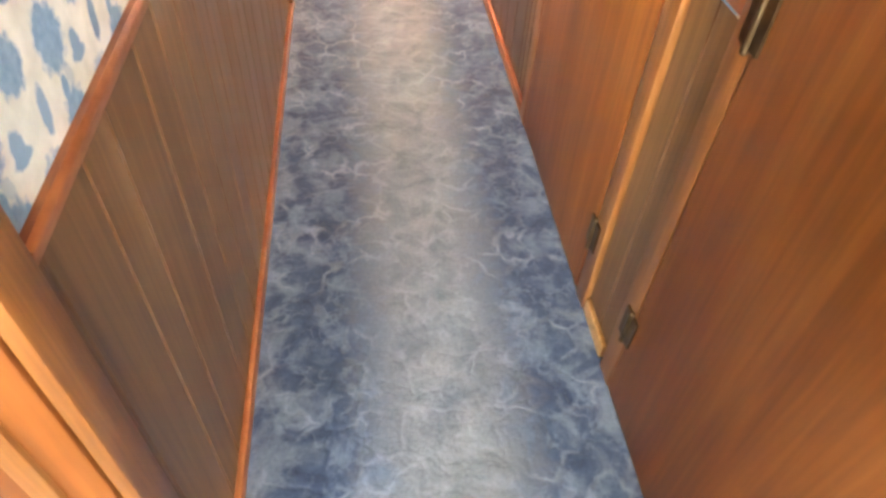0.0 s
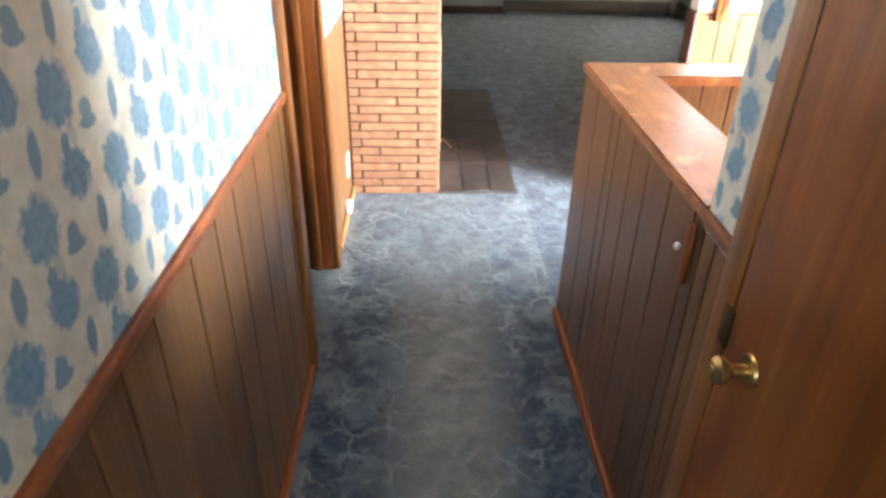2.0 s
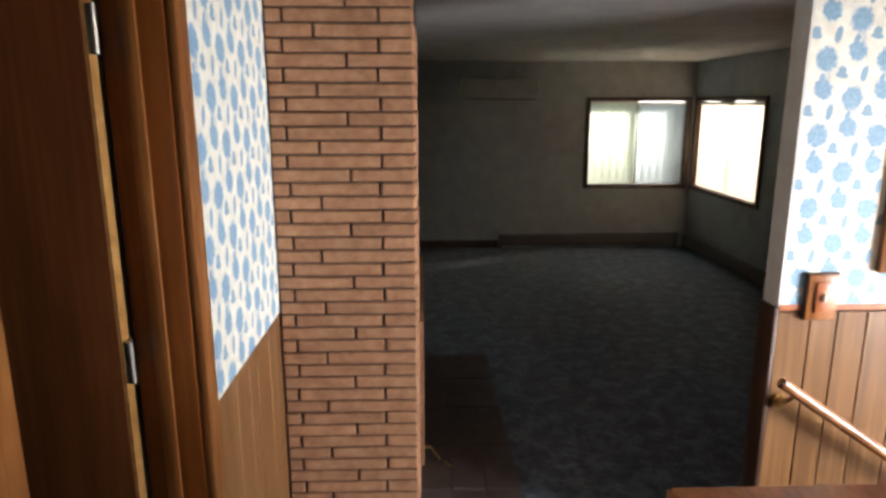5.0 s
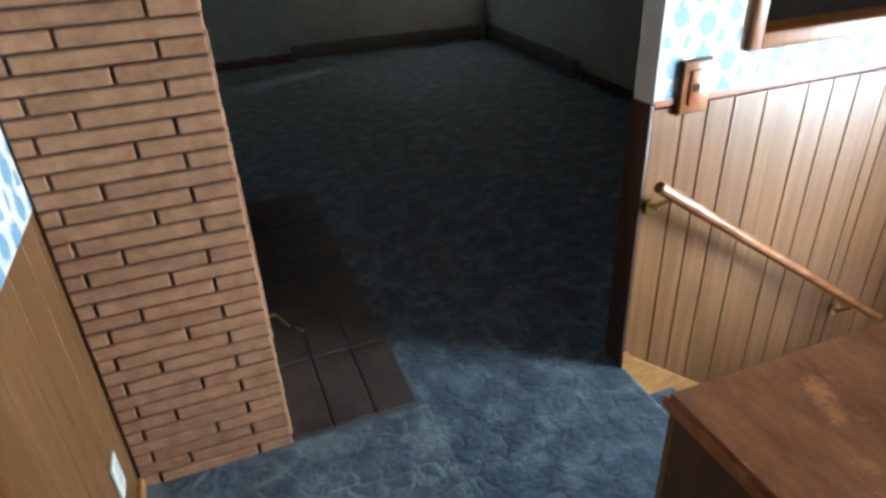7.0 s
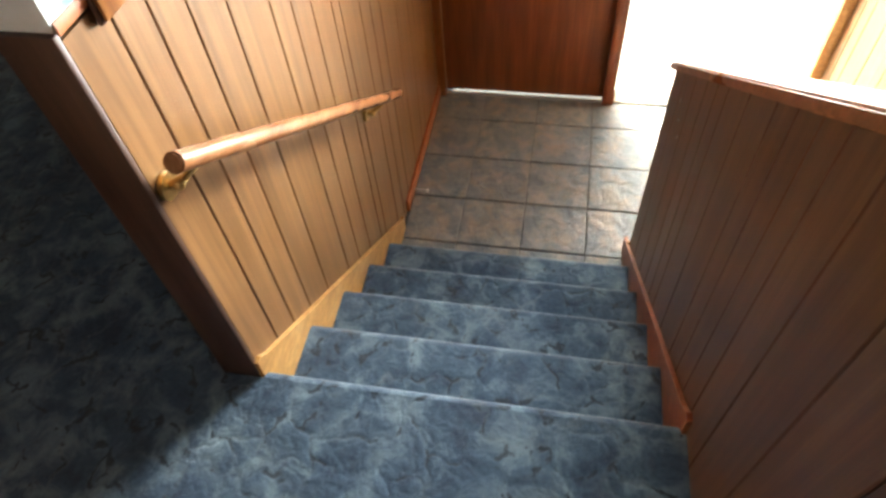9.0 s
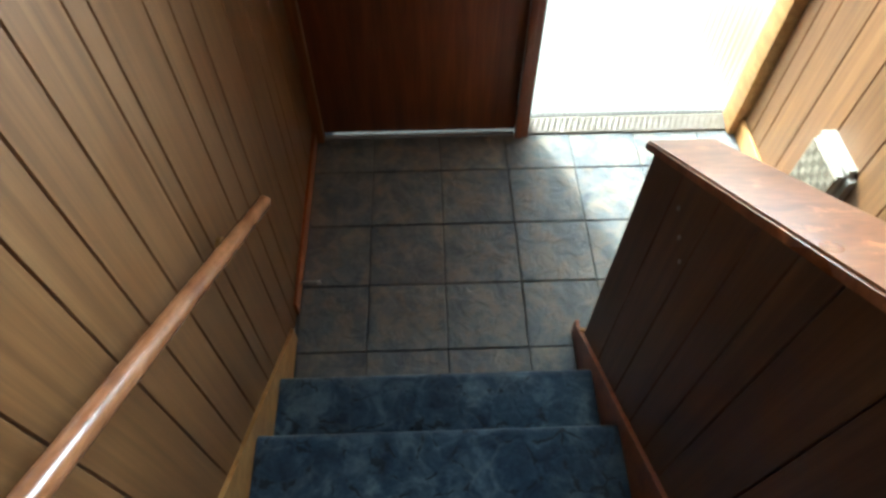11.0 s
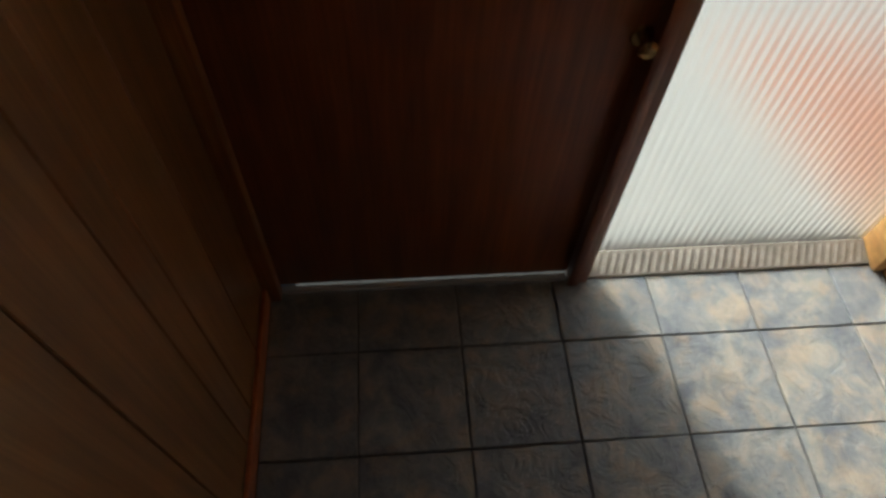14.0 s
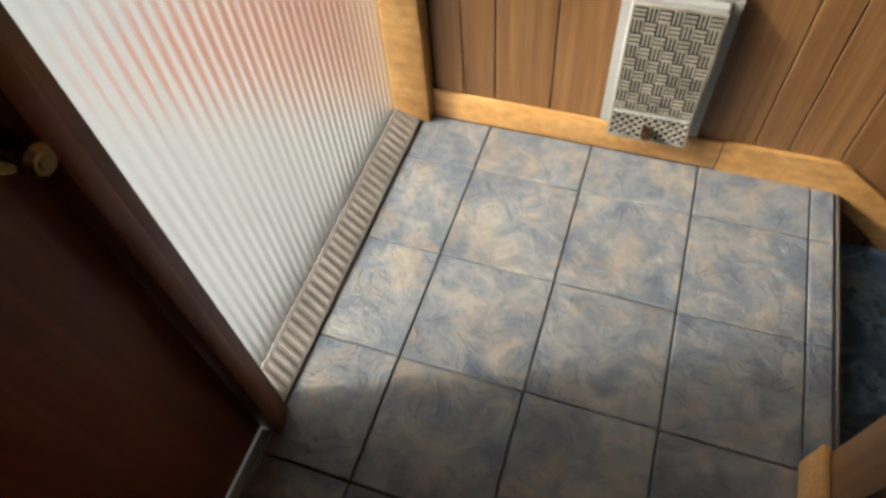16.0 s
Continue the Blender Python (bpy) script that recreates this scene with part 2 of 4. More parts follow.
def wallpaper():
    m, nt, p = mat("flowered_wallpaper")
    g = nd(nt, "NewGeometry")
    sp = nd(nt, "SeparateXYZ"); ln(nt, g.outputs["Position"], sp.inputs[0])
    h = nd(nt, "Math", operation="ADD"); ln(nt, sp.outputs[0], h.inputs[0]); ln(nt, sp.outputs[1], h.inputs[1])
    wob = noise_tex(nt, g.outputs["Position"], 85.0, 2, 0.5)
    px, pz = 0.186, 0.226
    u0, w0 = 2.42 / px, 1.292 / pz

    def blob(ox, oz, rx, rz, lean, fuzz):
        def cell(src, per, off):
            a = nd(nt, "Math", operation="MULTIPLY_ADD"); ln(nt, src, a.inputs[0]); a.inputs[1].default_value = 1 / per; a.inputs[2].default_value = off + 0.5
            f = nd(nt, "Math", operation="FRACT"); ln(nt, a.outputs[0], f.inputs[0])
            s = nd(nt, "Math", operation="MULTIPLY_ADD"); ln(nt, f.outputs[0], s.inputs[0]); s.inputs[1].default_value = per; s.inputs[2].default_value = -per / 2
            return s.outputs[0]
        u, w = cell(h.outputs[0], px, -(u0 + ox)), cell(sp.outputs[2], pz, -(w0 + oz))
        sh = nd(nt, "Math", operation="MULTIPLY_ADD"); ln(nt, w, sh.inputs[0]); sh.inputs[1].default_value = lean; ln(nt, u, sh.inputs[2])
        cv = nd(nt, "CombineXYZ")
        for src, r, k in ((sh.outputs[0], rx, 0), (w, rz, 1)):
            q = nd(nt, "Math", operation="MULTIPLY"); ln(nt, src, q.inputs[0]); q.inputs[1].default_value = 1 / r; ln(nt, q.outputs[0], cv.inputs[k])
        le = nd(nt, "VectorMath", operation="LENGTH"); ln(nt, cv.outputs[0], le.inputs[0])
        ad = nd(nt, "Math", operation="MULTIPLY_ADD"); ln(nt, wob, ad.inputs[0]); ad.inputs[1].default_value = fuzz; ln(nt, le.outputs["Value"], ad.inputs[2])
        return smooth(ad.outputs[0], 0.84 + fuzz * 0.5, 1.14 + fuzz * 0.5)

    def smooth(src, a, b):
        mr = nd(nt, "MapRange"); ln(nt, src, mr.inputs[0])
        mr.inputs[1].default_value, mr.inputs[2].default_value, mr.inputs[3].default_value, mr.inputs[4].default_value = a, b, 1.0, 0.0
        return mr.outputs[0]

    def most(*s):
        out = s[0]
        for x in s[1:]:
            mx = nd(nt, "Math", operation="MAXIMUM"); ln(nt, out, mx.inputs[0]); ln(nt, x, mx.inputs[1]); out = mx.outputs[0]
        return out
    def pair(ox, oz, rx, rz, lean, fuzz):
        return most(blob(ox, oz, rx, rz, lean, fuzz), blob(ox + 0.5, oz + 0.5, rx, rz, lean, fuzz))
    flower = most(pair(0, 0, 0.033, 0.036, 0, 0.75), pair(0.5, 0.11, 0.029, 0.030, 0.1, 0.75), pair(0.46, 0.26, 0.009, 0.015, -0.2, 0.5))
    small = most(pair(0.28, -0.155, 0.0135, 0.017, 0, 0.7), pair(0.28, -0.205, 0.019, 0.009, 0.5, 0.6), pair(-0.35, -0.186, 0.011, 0.025, -0.15, 0.6))
    pale = pair(0.06, -0.21, 0.009, 0.014, 0.2, 0.8)
    bigv = noise_tex(nt, g.outputs["Position"], 26.0, 4)
    paper = ramp(nt, bigv, [(0.35, (0.66, 0.645, 0.56)), (0.65, (0.82, 0.80, 0.71))])
    blue = ramp(nt, wob, [(0.3, (0.17, 0.31, 0.46)), (0.7, (0.26, 0.42, 0.56))])
    c = mixc(nt, flower, paper, blue)
    c = mixc(nt, small, c, (0.22, 0.355, 0.48))
    sf = nd(nt, "Math", operation="MULTIPLY"); ln(nt, pale, sf.inputs[0]); sf.inputs[1].default_value = 0.45
    c = mixc(nt, sf.outputs[0], c, (0.30, 0.40, 0.48))
    ln(nt, c, p.inputs["Base Color"])
    p.inputs["Roughness"].default_value = 0.6
    bump(nt, p, noise_tex(nt, g.outputs["Position"], 260, 2), 0.08, 0.002)
    return m


PAPER = wallpaper()


def brick_mat():
    m, nt, p = mat("roman_brick")
    v = coords(nt, (1, 1, 1))
    n = noise_tex(nt, v, 22, 6, 0.65)
    st = noise_tex(nt, coords(nt, (1, 1, 9)), 9, 4)
    oi = nd(nt, "ObjectInfo")
    c = ramp(nt, n, [(0.3, (0.26, 0.120, 0.060)), (0.55, (0.36, 0.180, 0.094)), (0.75, (0.45, 0.25, 0.14))])
    c = mixc(nt, 0.35, c, ramp(nt, st, [(0.3, (0.7,)), (0.7, (1.15,))]), "MULTIPLY")
    c = mixc(nt, 0.7, c, ramp(nt, oi.outputs["Random"], [(0.0, (0.84, 0.80, 0.78)), (1.0, (1.08, 1.06, 1.04))]), "MULTIPLY")
    ln(nt, c, p.inputs["Base Color"])
    p.inputs["Roughness"].default_value = 0.85
    bump(nt, p, n, 0.5, 0.006)
    return m


def tile_mat():
    """Glazed slate-look tile: blue-grey and tan clouds in flaky layers."""
    m, nt, p = mat("slate_tile")
    v = coords(nt, (1, 1, 1))
    a = noise_tex(nt, v, 11.0, 6, 0.62, 0.6)
    b = noise_tex(nt, v, 8.5, 5, 0.62, 0.6)
    r = noise_tex(nt, v, 12.0, 5, 0.58, 0.9)
    grain = noise_tex(nt, v, 60, 4, 0.65)
    layers = ramp(nt, r, [(0.34, (0.0,)), (0.355, (0.3,)), (0.44, (0.34,)), (0.455, (0.6,)), (0.53, (0.64,)), (0.545, (0.85,)), (0.62, (0.88,)), (0.635, (1.0,))])
    c = ramp(nt, a, [(0.34, (0.098, 0.108, 0.126)), (0.45, (0.135, 0.141, 0.155)), (0.54, (0.178, 0.176, 0.174)), (0.64, (0.235, 0.218, 0.19))])
    c = mixc(nt, ramp(nt, b, [(0.50, (0,)), (0.64, (0.5,))]), c, (0.28, 0.215, 0.145))
    c = mixc(nt, 0.6, c, ramp(nt, layers, [(0.0, (0.66, 0.71, 0.80)), (1.0, (1.25, 1.2, 1.12))]), "MULTIPLY")
    c = mixc(nt, 0.3, c, ramp(nt, grain, [(0.3, (0.7,)), (0.7, (1.2,))]), "MULTIPLY")
    ln(nt, c, p.inputs["Base Color"])
    ln(nt, ramp(nt, a, [(0.3, (0.36,)), (0.7, (0.55,))]), p.inputs["Roughness"])
    bump(nt, p, mixc(nt, 0.12, layers, grain), 0.75, 0.008)
    return m


BRICKM, TILEM = brick_mat(), tile_mat()


def hearth_mat():
    m, nt, p = mat("dark_slab")
    v = coords(nt, (1, 1, 1))
    n = noise_tex(nt, v, 7, 6, 0.6, 0.6)
    ln(nt, ramp(nt, n, [(0.3, (0.032, 0.024, 0.021)), (0.7, (0.085, 0.066, 0.058))]), p.inputs["Base Color"])
    p.inputs["Roughness"].default_value = 0.55
    bump(nt, p, n, 0.3, 0.006)
    return m


HEARTHM = hearth_mat()


def glass(name, rough):
    m, nt, p = mat(name)
    p.inputs["Base Color"].default_value = (0.96, 0.97, 0.95, 1)
    p.inputs["Transmission Weight"].default_value = 1.0
    p.inputs["Roughness"].default_value, p.inputs["IOR"].default_value = rough, 1.45
    return m


CLEAR, REEDED = glass("clear_glass", 0.0), glass("reeded_glass", 0.28)


def shade_mat(name, col):
    """Thin cloth that the daylight shines through."""
    m, nt, p = mat(name)
    tr = nt.nodes.new("ShaderNodeBsdfTranslucent")
    tr.inputs[0].default_value = (*col, 1)
    mx = nt.nodes.new("ShaderNodeMixShader")
    mx.inputs[0].default_value = 0.7
    p.inputs["Base Color"].default_value = (*col, 1)
    p.inputs["Roughness"].default_value = 0.9
    ln(nt, p.outputs[0], mx.inputs[1]); ln(nt, tr.outputs[0], mx.inputs[2])
    ln(nt, mx.outputs[0], nt.nodes["Material Output"].inputs[0])
    return m


BLIND = shade_mat("cream_blind", (0.62, 0.56, 0.49))
BLIND2 = shade_mat("added_greenish_blind", (0.84, 0.88, 0.80))
BLIND3 = shade_mat("bluish_blind", (0.74, 0.80, 0.82))



# ---- builders ----
def bx(bm, a, b, bevel=0.0):
    r = bmesh.ops.create_cube(bm, size=1)
    for v in r["verts"]:
        v.co = Vector([(a[i] + b[i]) / 2 + v.co[i] * (b[i] - a[i]) for i in range(3)])
    if bevel:
        es = list({e for v in r["verts"] for e in v.link_edges})
        bmesh.ops.bevel(bm, geom=es, offset=bevel, segments=2, affect="EDGES", profile=0.5)
    return bm


def prism(bm, pts, axis, a, b):
    """A polygon in the plane across axis, drawn out from a to b."""
    def at(p, d):
        q = list(p); q.insert(axis, d); return q
    lo, hi = [bm.verts.new(at(p, a)) for p in pts], [bm.verts.new(at(p, b)) for p in pts]
    n = len(pts)
    bm.faces.new(lo); bm.faces.new(hi[::-1])
    for i in range(n):
        bm.faces.new((lo[i], hi[i], hi[(i + 1) % n], lo[(i + 1) % n]))
    bmesh.ops.recalc_face_normals(bm, faces=bm.faces)
    return bm


def tube(bm, p, q, r, seg=14, r2=None):
    d = Vector(q) - Vector(p)
    m = Matrix.Translation((Vector(p) + Vector(q)) / 2) @ d.to_track_quat("Z", "Y").to_matrix().to_4x4()
    bmesh.ops.create_cone(bm, cap_ends=True, segments=seg, radius1=r, radius2=r if r2 is None else r2, depth=d.length, matrix=m)
    return bm


def ball(bm, p, r, sc=(1, 1, 1)):
    bmesh.ops.create_uvsphere(bm, u_segments=16, v_segments=10, radius=r, matrix=Matrix.Translation(p) @ Matrix.Diagonal((*sc, 1)))
    return bm


def part(name, bm, material, parent=None, label="", smooth=False):
    me = bpy.data.meshes.new(name)
    bm.to_mesh(me)
    bm.free()
    me.materials.append(material)
    if smooth:
        for f in me.polygons:
            f.use_smooth = True
        me.set_sharp_from_angle(angle=radians(40))
    ob = new(name, me)
    if parent:
        ob.parent = parent
    if label:
        tagged(ob, label)
    return ob


def solid(name, a, b, material, parent=None, bevel=0.0, label=""):
    return part(name, bx(bmesh.new(), a, b, bevel), material, parent, label, bevel > 0)


def setting(name, a, b, material, label="", bevel=0.0):
    return tagged(solid(name, a, b, material, None, bevel), label, name.split("_")[0], kind="structure")


def thing(name, label, category, group=""):
    return tagged(new(name), label, category, group)


WIDTHS = (0.10, 0.155, 0.09, 0.19, 0.125, 0.085, 0.145, 0.11)


def joints(lo, hi, skip=0):
    """Where the joints of random-width panelling fall between lo and hi."""
    at, i, out = lo, skip, []
    while at < hi - 0.03:
        at += WIDTHS[i % 8]
        out.append(at)
        i += 1
    return out


def planks(wall, axis, face, out, lo, hi, z0, z1, skip=0, top=None, cuts=(), material=None):
    """Upright boards of uneven width with narrow dark V-joints on a wall face; axis: the way along the wall."""
    marks = [lo] + [q for q in (sorted(cuts) or joints(lo, hi, skip)) if lo + 0.02 < q < hi - 0.02] + [hi]
    g, c = 0.0011, 0.0026
    for at, end in zip(marks, marks[1:]):
        bm = bmesh.new()
        za, zb = (z1, z1) if top is None else (top(at + g), top(end - g))
        a0, b0 = face, face + out * 0.009
        prof = [(at + g, a0), (at + g, b0 - out * c), (at + g + c, b0), (end - g - c, b0), (end - g, b0 - out * c), (end - g, a0)]
        tops = [za, za, za, zb, zb, zb]
        lov, hiv = [], []
        for (s, d), zt in zip(prof, tops):
            p = (s, d) if axis == 0 else (d, s)
            lov.append(bm.verts.new((*p, z0))); hiv.append(bm.verts.new((*p, zt)))
        bm.faces.new(lov); bm.faces.new(hiv[::-1])
        for k in range(6):
            bm.faces.new((lov[k], hiv[k], hiv[(k + 1) % 6], lov[(k + 1) % 6]))
        bmesh.ops.recalc_face_normals(bm, faces=bm.faces)
        part("plank", bm, material or PANEL, wall)


XL, XR, YH, YN, YS, YB = -0.235, 0.667, 3.665, 4.685, 2.79, 4.78
ZW, ZL, CE, CH = 0.97, -0.9, 2.06, 2.42
R, X0, RUN = 0.18, 1.41, 0.2475

# ---- floors ----
setting("floor", (-3.4, -1.7, -0.25), (0.68, YB, 0), CARPET, "blue sculpted carpet with a trodden pale lane")
setting("floor_2", (0.68, YH, -0.25), (1.385, YB, 0), CARPET2, "blue sculpted carpet at the head of the stairs")
setting("floor_3", (-3.4, YB, -0.25), (3.4, 10.2, 0), CARPET2, "blue carpet of the empty living room")
LANDING = setting("floor_4", (2.50, YS, ZL - 0.25), (3.75, YN, ZL - 0.008), GROUT, "dark grout bed of the entry landing")
setting("floor_6", (2.41, 3.54, ZL - 0.25), (2.50, YN, ZL - 0.008), GROUT, "dark grout bed at the foot of the stairs")
setting("floor_5", (0.2, 2.6, -2.6), (2.6, 3.8, -2.4), CARPET2, "blue carpet at the foot of the lower stairs")

# ---- hall, west side ----
w = setting("wall_west", (XL - 0.12, 0.91, 0), (XL - 0.009, 3.335, CH), GROOVE, "hall wall with wood wainscot")
solid("wallpaper", (XL - 0.009, 0.91, ZW - 0.03), (XL, 3.335, CH), PAPER, w, label="cream wallpaper with blue flowers")
planks(w, 1, XL - 0.009, 1, 0.91, 3.335, 0, ZW - 0.03, cuts=(0.983, 1.127, 1.224, 1.381, 1.50, 1.622, 1.74, 1.84, 1.945, 2.05, 2.155, 2.251, 2.366, 2.535, 2.673, 2.805, 2.983, 3.137, 3.266))
w2 = setting("wall_west_2", (XL - 0.12, 4.075, 0), (XL - 0.009, YB, CH), GROOVE, "short hall wall beside the brick")
solid("wallpaper", (XL - 0.009, 4.075, ZW - 0.03), (XL + 0.002, YB, CH), PAPER, w2, label="cream wallpaper with blue flowers")
planks(w2, 1, XL - 0.009, 1, 4.075, YB, 0, ZW - 0.03, 3)
setting("wall_west_3", (XL - 0.12, 3.335, 2.10), (XL - 0.002, 4.075, CH), PAPER, "wallpaper above the door")
setting("wall_west_4", (XL - 0.12, 0.10, 2.10), (XL - 0.002, 0.91, CH), PAPER, "wallpaper above the door")
setting("wall_west_5", (XL - 0.12, -1.7, 0), (XL, 0.178, CH), PAPER, "wallpapered end of the passage")


def rail_trim(name, a, b, wall_axis, out):
    """The moulded chair rail on top of the wainscot."""
    bm = bmesh.new()
    x0 = a[1 - wall_axis]
    if name == "trim_5":
        pr = [(0, -0.012), (0.004, -0.012), (0.006, 0.0), (0.004, 0.008), (0, 0.008)]
    else:
        pr = [(0, -0.020), (0.007, -0.020), (0.010, -0.010), (0.013, 0.0), (0.013, 0.006), (0.009, 0.012), (0, 0.012)]
    prism(bm, [(x0 + out * d, a[2] + z) for d, z in pr], wall_axis, a[wall_axis], b[wall_axis])
    return tagged(part(name, bm, TRIM, None, "", True), "reddish wooden chair rail on the wainscot", "trim", kind="structure")


def base(name, a, b, material, label):
    return tagged(solid(name, a, b, material, None, 0.004), label, "baseboard", kind="structure")


rail_trim("trim", (XL, 0.955, ZW), (XL, 3.335, ZW), 1, 1)
base("baseboard", (XL, 0.955, 0), (XL + 0.016, 3.33, 0.045), TRIM, "low reddish wooden baseboard of the hall")
base("baseboard_2", (XL, 4.14, 0), (XL + 0.014, YB, 0.05), HONEY, "low honey wooden baseboard")


def casing(name, y0, y1, x, out, zt=2.06):
    """Door casing round an opening in a wall along y; the jamb fills the wall."""
    d = tagged(new(name), "stained wooden door casing and jamb", "door", kind="structure")
    for ya, yb in ((y0 - 0.065, y0), (y1, y1 + 0.065)):
        solid("casing_side", (min(x - out * 0.003, x + out * 0.018), ya, 0), (max(x - out * 0.003, x + out * 0.018), yb, zt + 0.065), CASING, d, 0.005)
    solid("casing_head", (min(x - out * 0.003, x + out * 0.017), y0, zt), (max(x - out * 0.003, x + out * 0.017), y1, zt + 0.065), CASING, d, 0.005)
    for ya, yb in ((y0 - 0.022, y0 + 0.004), (y1 - 0.004, y1 + 0.022)):
        xa, xb = sorted((x - out * 0.004, x - out * 0.125))
        solid("jamb", (xa, ya, 0), (xb, yb, zt), DOORW, d, 0.002)
        xa, xb = sorted((x - out * 0.055, x - out * 0.085))
        solid("stop_strip", (xa, ya - 0.008, 0), (xb, yb + 0.008, zt), CASING, d, 0.002)
    return d


def hinge(bm, p):
    tube(bm, (p[0], p[1], p[2] - 0.045), (p[0], p[1], p[2] + 0.045), 0.0065)
    ball(bm, (p[0], p[1], p[2] + 0.048), 0.0075); ball(bm, (p[0], p[1], p[2] - 0.048), 0.0075)
    bx(bm, (p[0] + 0.001, p[1] - 0.03, p[2] - 0.044), (p[0] + 0.006, p[1] + 0.03, p[2] + 0.044))


def knob(parent, p, d, mat_a=BRASS, s=1.0):
    """A round door knob on a stem with its rose; d: the way it points."""
    bm = bmesh.new()
    d = Vector(d); p = Vector(p)
    for a, b, ra, rb in ((0, 0.005, 0.027, 0.024), (0.005, 0.034, 0.010, 0.010), (0.030, 0.040, 0.012, 0.021), (0.040, 0.050, 0.021, 0.022), (0.050, 0.058, 0.022, 0.015), (0.057, 0.060, 0.010, 0.008)):
        tube(bm, p + d * a * s, p + d * b * s, ra * s, 20, rb * s)
    return part("knob", bm, mat_a, parent, "polished brass knob", True)


# west door, swung fully into the side room
casing("door_1", 3.40, 4.01, XL, 1)
d = thing("interior_door", "brown veneered door, darkened as unlit, standing open into the side room", "door")
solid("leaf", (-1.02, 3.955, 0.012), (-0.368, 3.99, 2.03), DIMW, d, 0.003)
solid("lock_edge", (-0.372, 3.957, 0.012), (-0.362, 3.988, 2.03), HONEY, d, label="bare honey-coloured door edge")
for z in (0.28, 1.10, 1.75):
    bm = bmesh.new()
    tube(bm, (-0.352, 3.965, z - 0.045), (-0.352, 3.965, z + 0.045), 0.0075)
    bx(bm, (-0.361, 3.958, z - 0.044), (-0.356, 3.99, z + 0.044))
    part("hinge", bm, STEEL, d, "steel butt hinge", True)
casing("door_2", 0.20, 0.885, XL, 1)

# ---- hall, east side ----
w = setting("wall_east", (XR + 0.009, 2.45, 0), (XR + 0.13, 2.635, CH), GROOVE, "hall wall end beside the half wall")
solid("wallpaper", (XR, 2.45, ZW - 0.03), (XR + 0.12, 2.637, CH), PAPER, w, label="cream wallpaper with blue flowers")
planks(w, 1, XR + 0.009, -1, 2.50, 2.635, 0, ZW - 0.03, 5)
w = setting("wall_east_2", (XR + 0.009, 1.36, 0), (XR + 0.13, 1.66, CH), GROOVE, "narrow hall wall between two closet doors")
solid("wallpaper", (XR, 1.36, ZW - 0.03), (XR + 0.12, 1.66, CH), PAPER, w, label="cream wallpaper with blue flowers")
planks(w, 1, XR + 0.009, -1, 1.40, 1.62, 0, ZW - 0.03, 0)
setting("wall_east_3", (XR, 1.66, 2.08), (XR + 0.13, 2.45, CH), PAPER, "wallpaper above the closet door")
setting("wall_east_4", (XR, 0.60, 2.08), (XR + 0.13, 1.36, CH), PAPER, "wallpaper above the closet door")
setting("wall_east_5", (XR, -1.7, 0), (XR + 0.13, 0.60, CH), PAPER, "wallpapered hall wall")
setting("wall_east_6", (XR + 0.13, 0.55, 0), (XR + 0.16, 2.5, CH), PLASTER, "back of the closets")
rail_trim("trim_3", (XR, 2.505, ZW), (XR, 2.635, ZW), 1, -1)
rail_trim("trim_4", (XR, 1.415, ZW), (XR, 1.595, ZW), 1, -1)
base("baseboard_3", (XR - 0.016, 2.515, 0), (XR, 3.66, 0.05), TRIM, "low reddish wooden baseboard of the half wall")
base("baseboard_4", (XR - 0.014, 1.43, 0), (XR, 1.592, 0.05), HONEY, "short baseboard between the closet doors")


def closet(name, y0, y1, hinge_y, knob_y, ajar):
    c = casing(name, y0, y1, XR, -1)
    d = thing("closet_door", "closed orange-brown veneered closet door", "door", "closet doors")
    solid("leaf", (XR - 0.006 - ajar, y0 + 0.005, 0.012), (XR + 0.028 - ajar, y1 - 0.005, 2.055), DOORW, d, 0.003)
    for z in (0.24, 0.98, 1.80):
        bm = bmesh.new()
        hinge(bm, (XR - 0.012 - ajar, hinge_y, z))
        part("hinge", bm, OLDBRASS, d, "dark aged hinge", True)
    if knob_y:
        knob(d, (XR - 0.006 - ajar, knob_y, 0.85), (-1, 0, 0))
        solid("latch_plate", (XR - 0.010 - ajar, y1 - 0.012, 0.83), (XR - 0.004 - ajar, y1 + 0.016, 0.90), OLDBRASS, d, label="dark latch plate")
    return d


closet("door_3", 1.66, 2.445, 1.652, 2.355, 0.012)
closet("door_4", 0.62, 1.345, 1.353, 0, 0.012)

# ---- the half wall round the stairwell ----
hw = setting("wall_half", (XR + 0.009, 2.637, -2.4), (0.845, YH - 0.009, 0.958), GROOVE, "panelled half wall along the hall")
planks(hw, 1, XR + 0.009, -1, 2.637, YH - 0.004, 0, 0.958, material=PANEL_SHADED, cuts=(2.69, 2.83, 2.975, 3.10, 3.235, 3.31, 3.48))
planks(hw, 1, 0.845, 1, 2.80, 3.545, -2.4, 0.958, 1)
XA, XE, ZE = 1.30, 2.55, 0.115


def slope(x):
    return 0.958 if x < XA else 0.958 - (x - XA) * (0.958 - ZE) / (XE - XA)


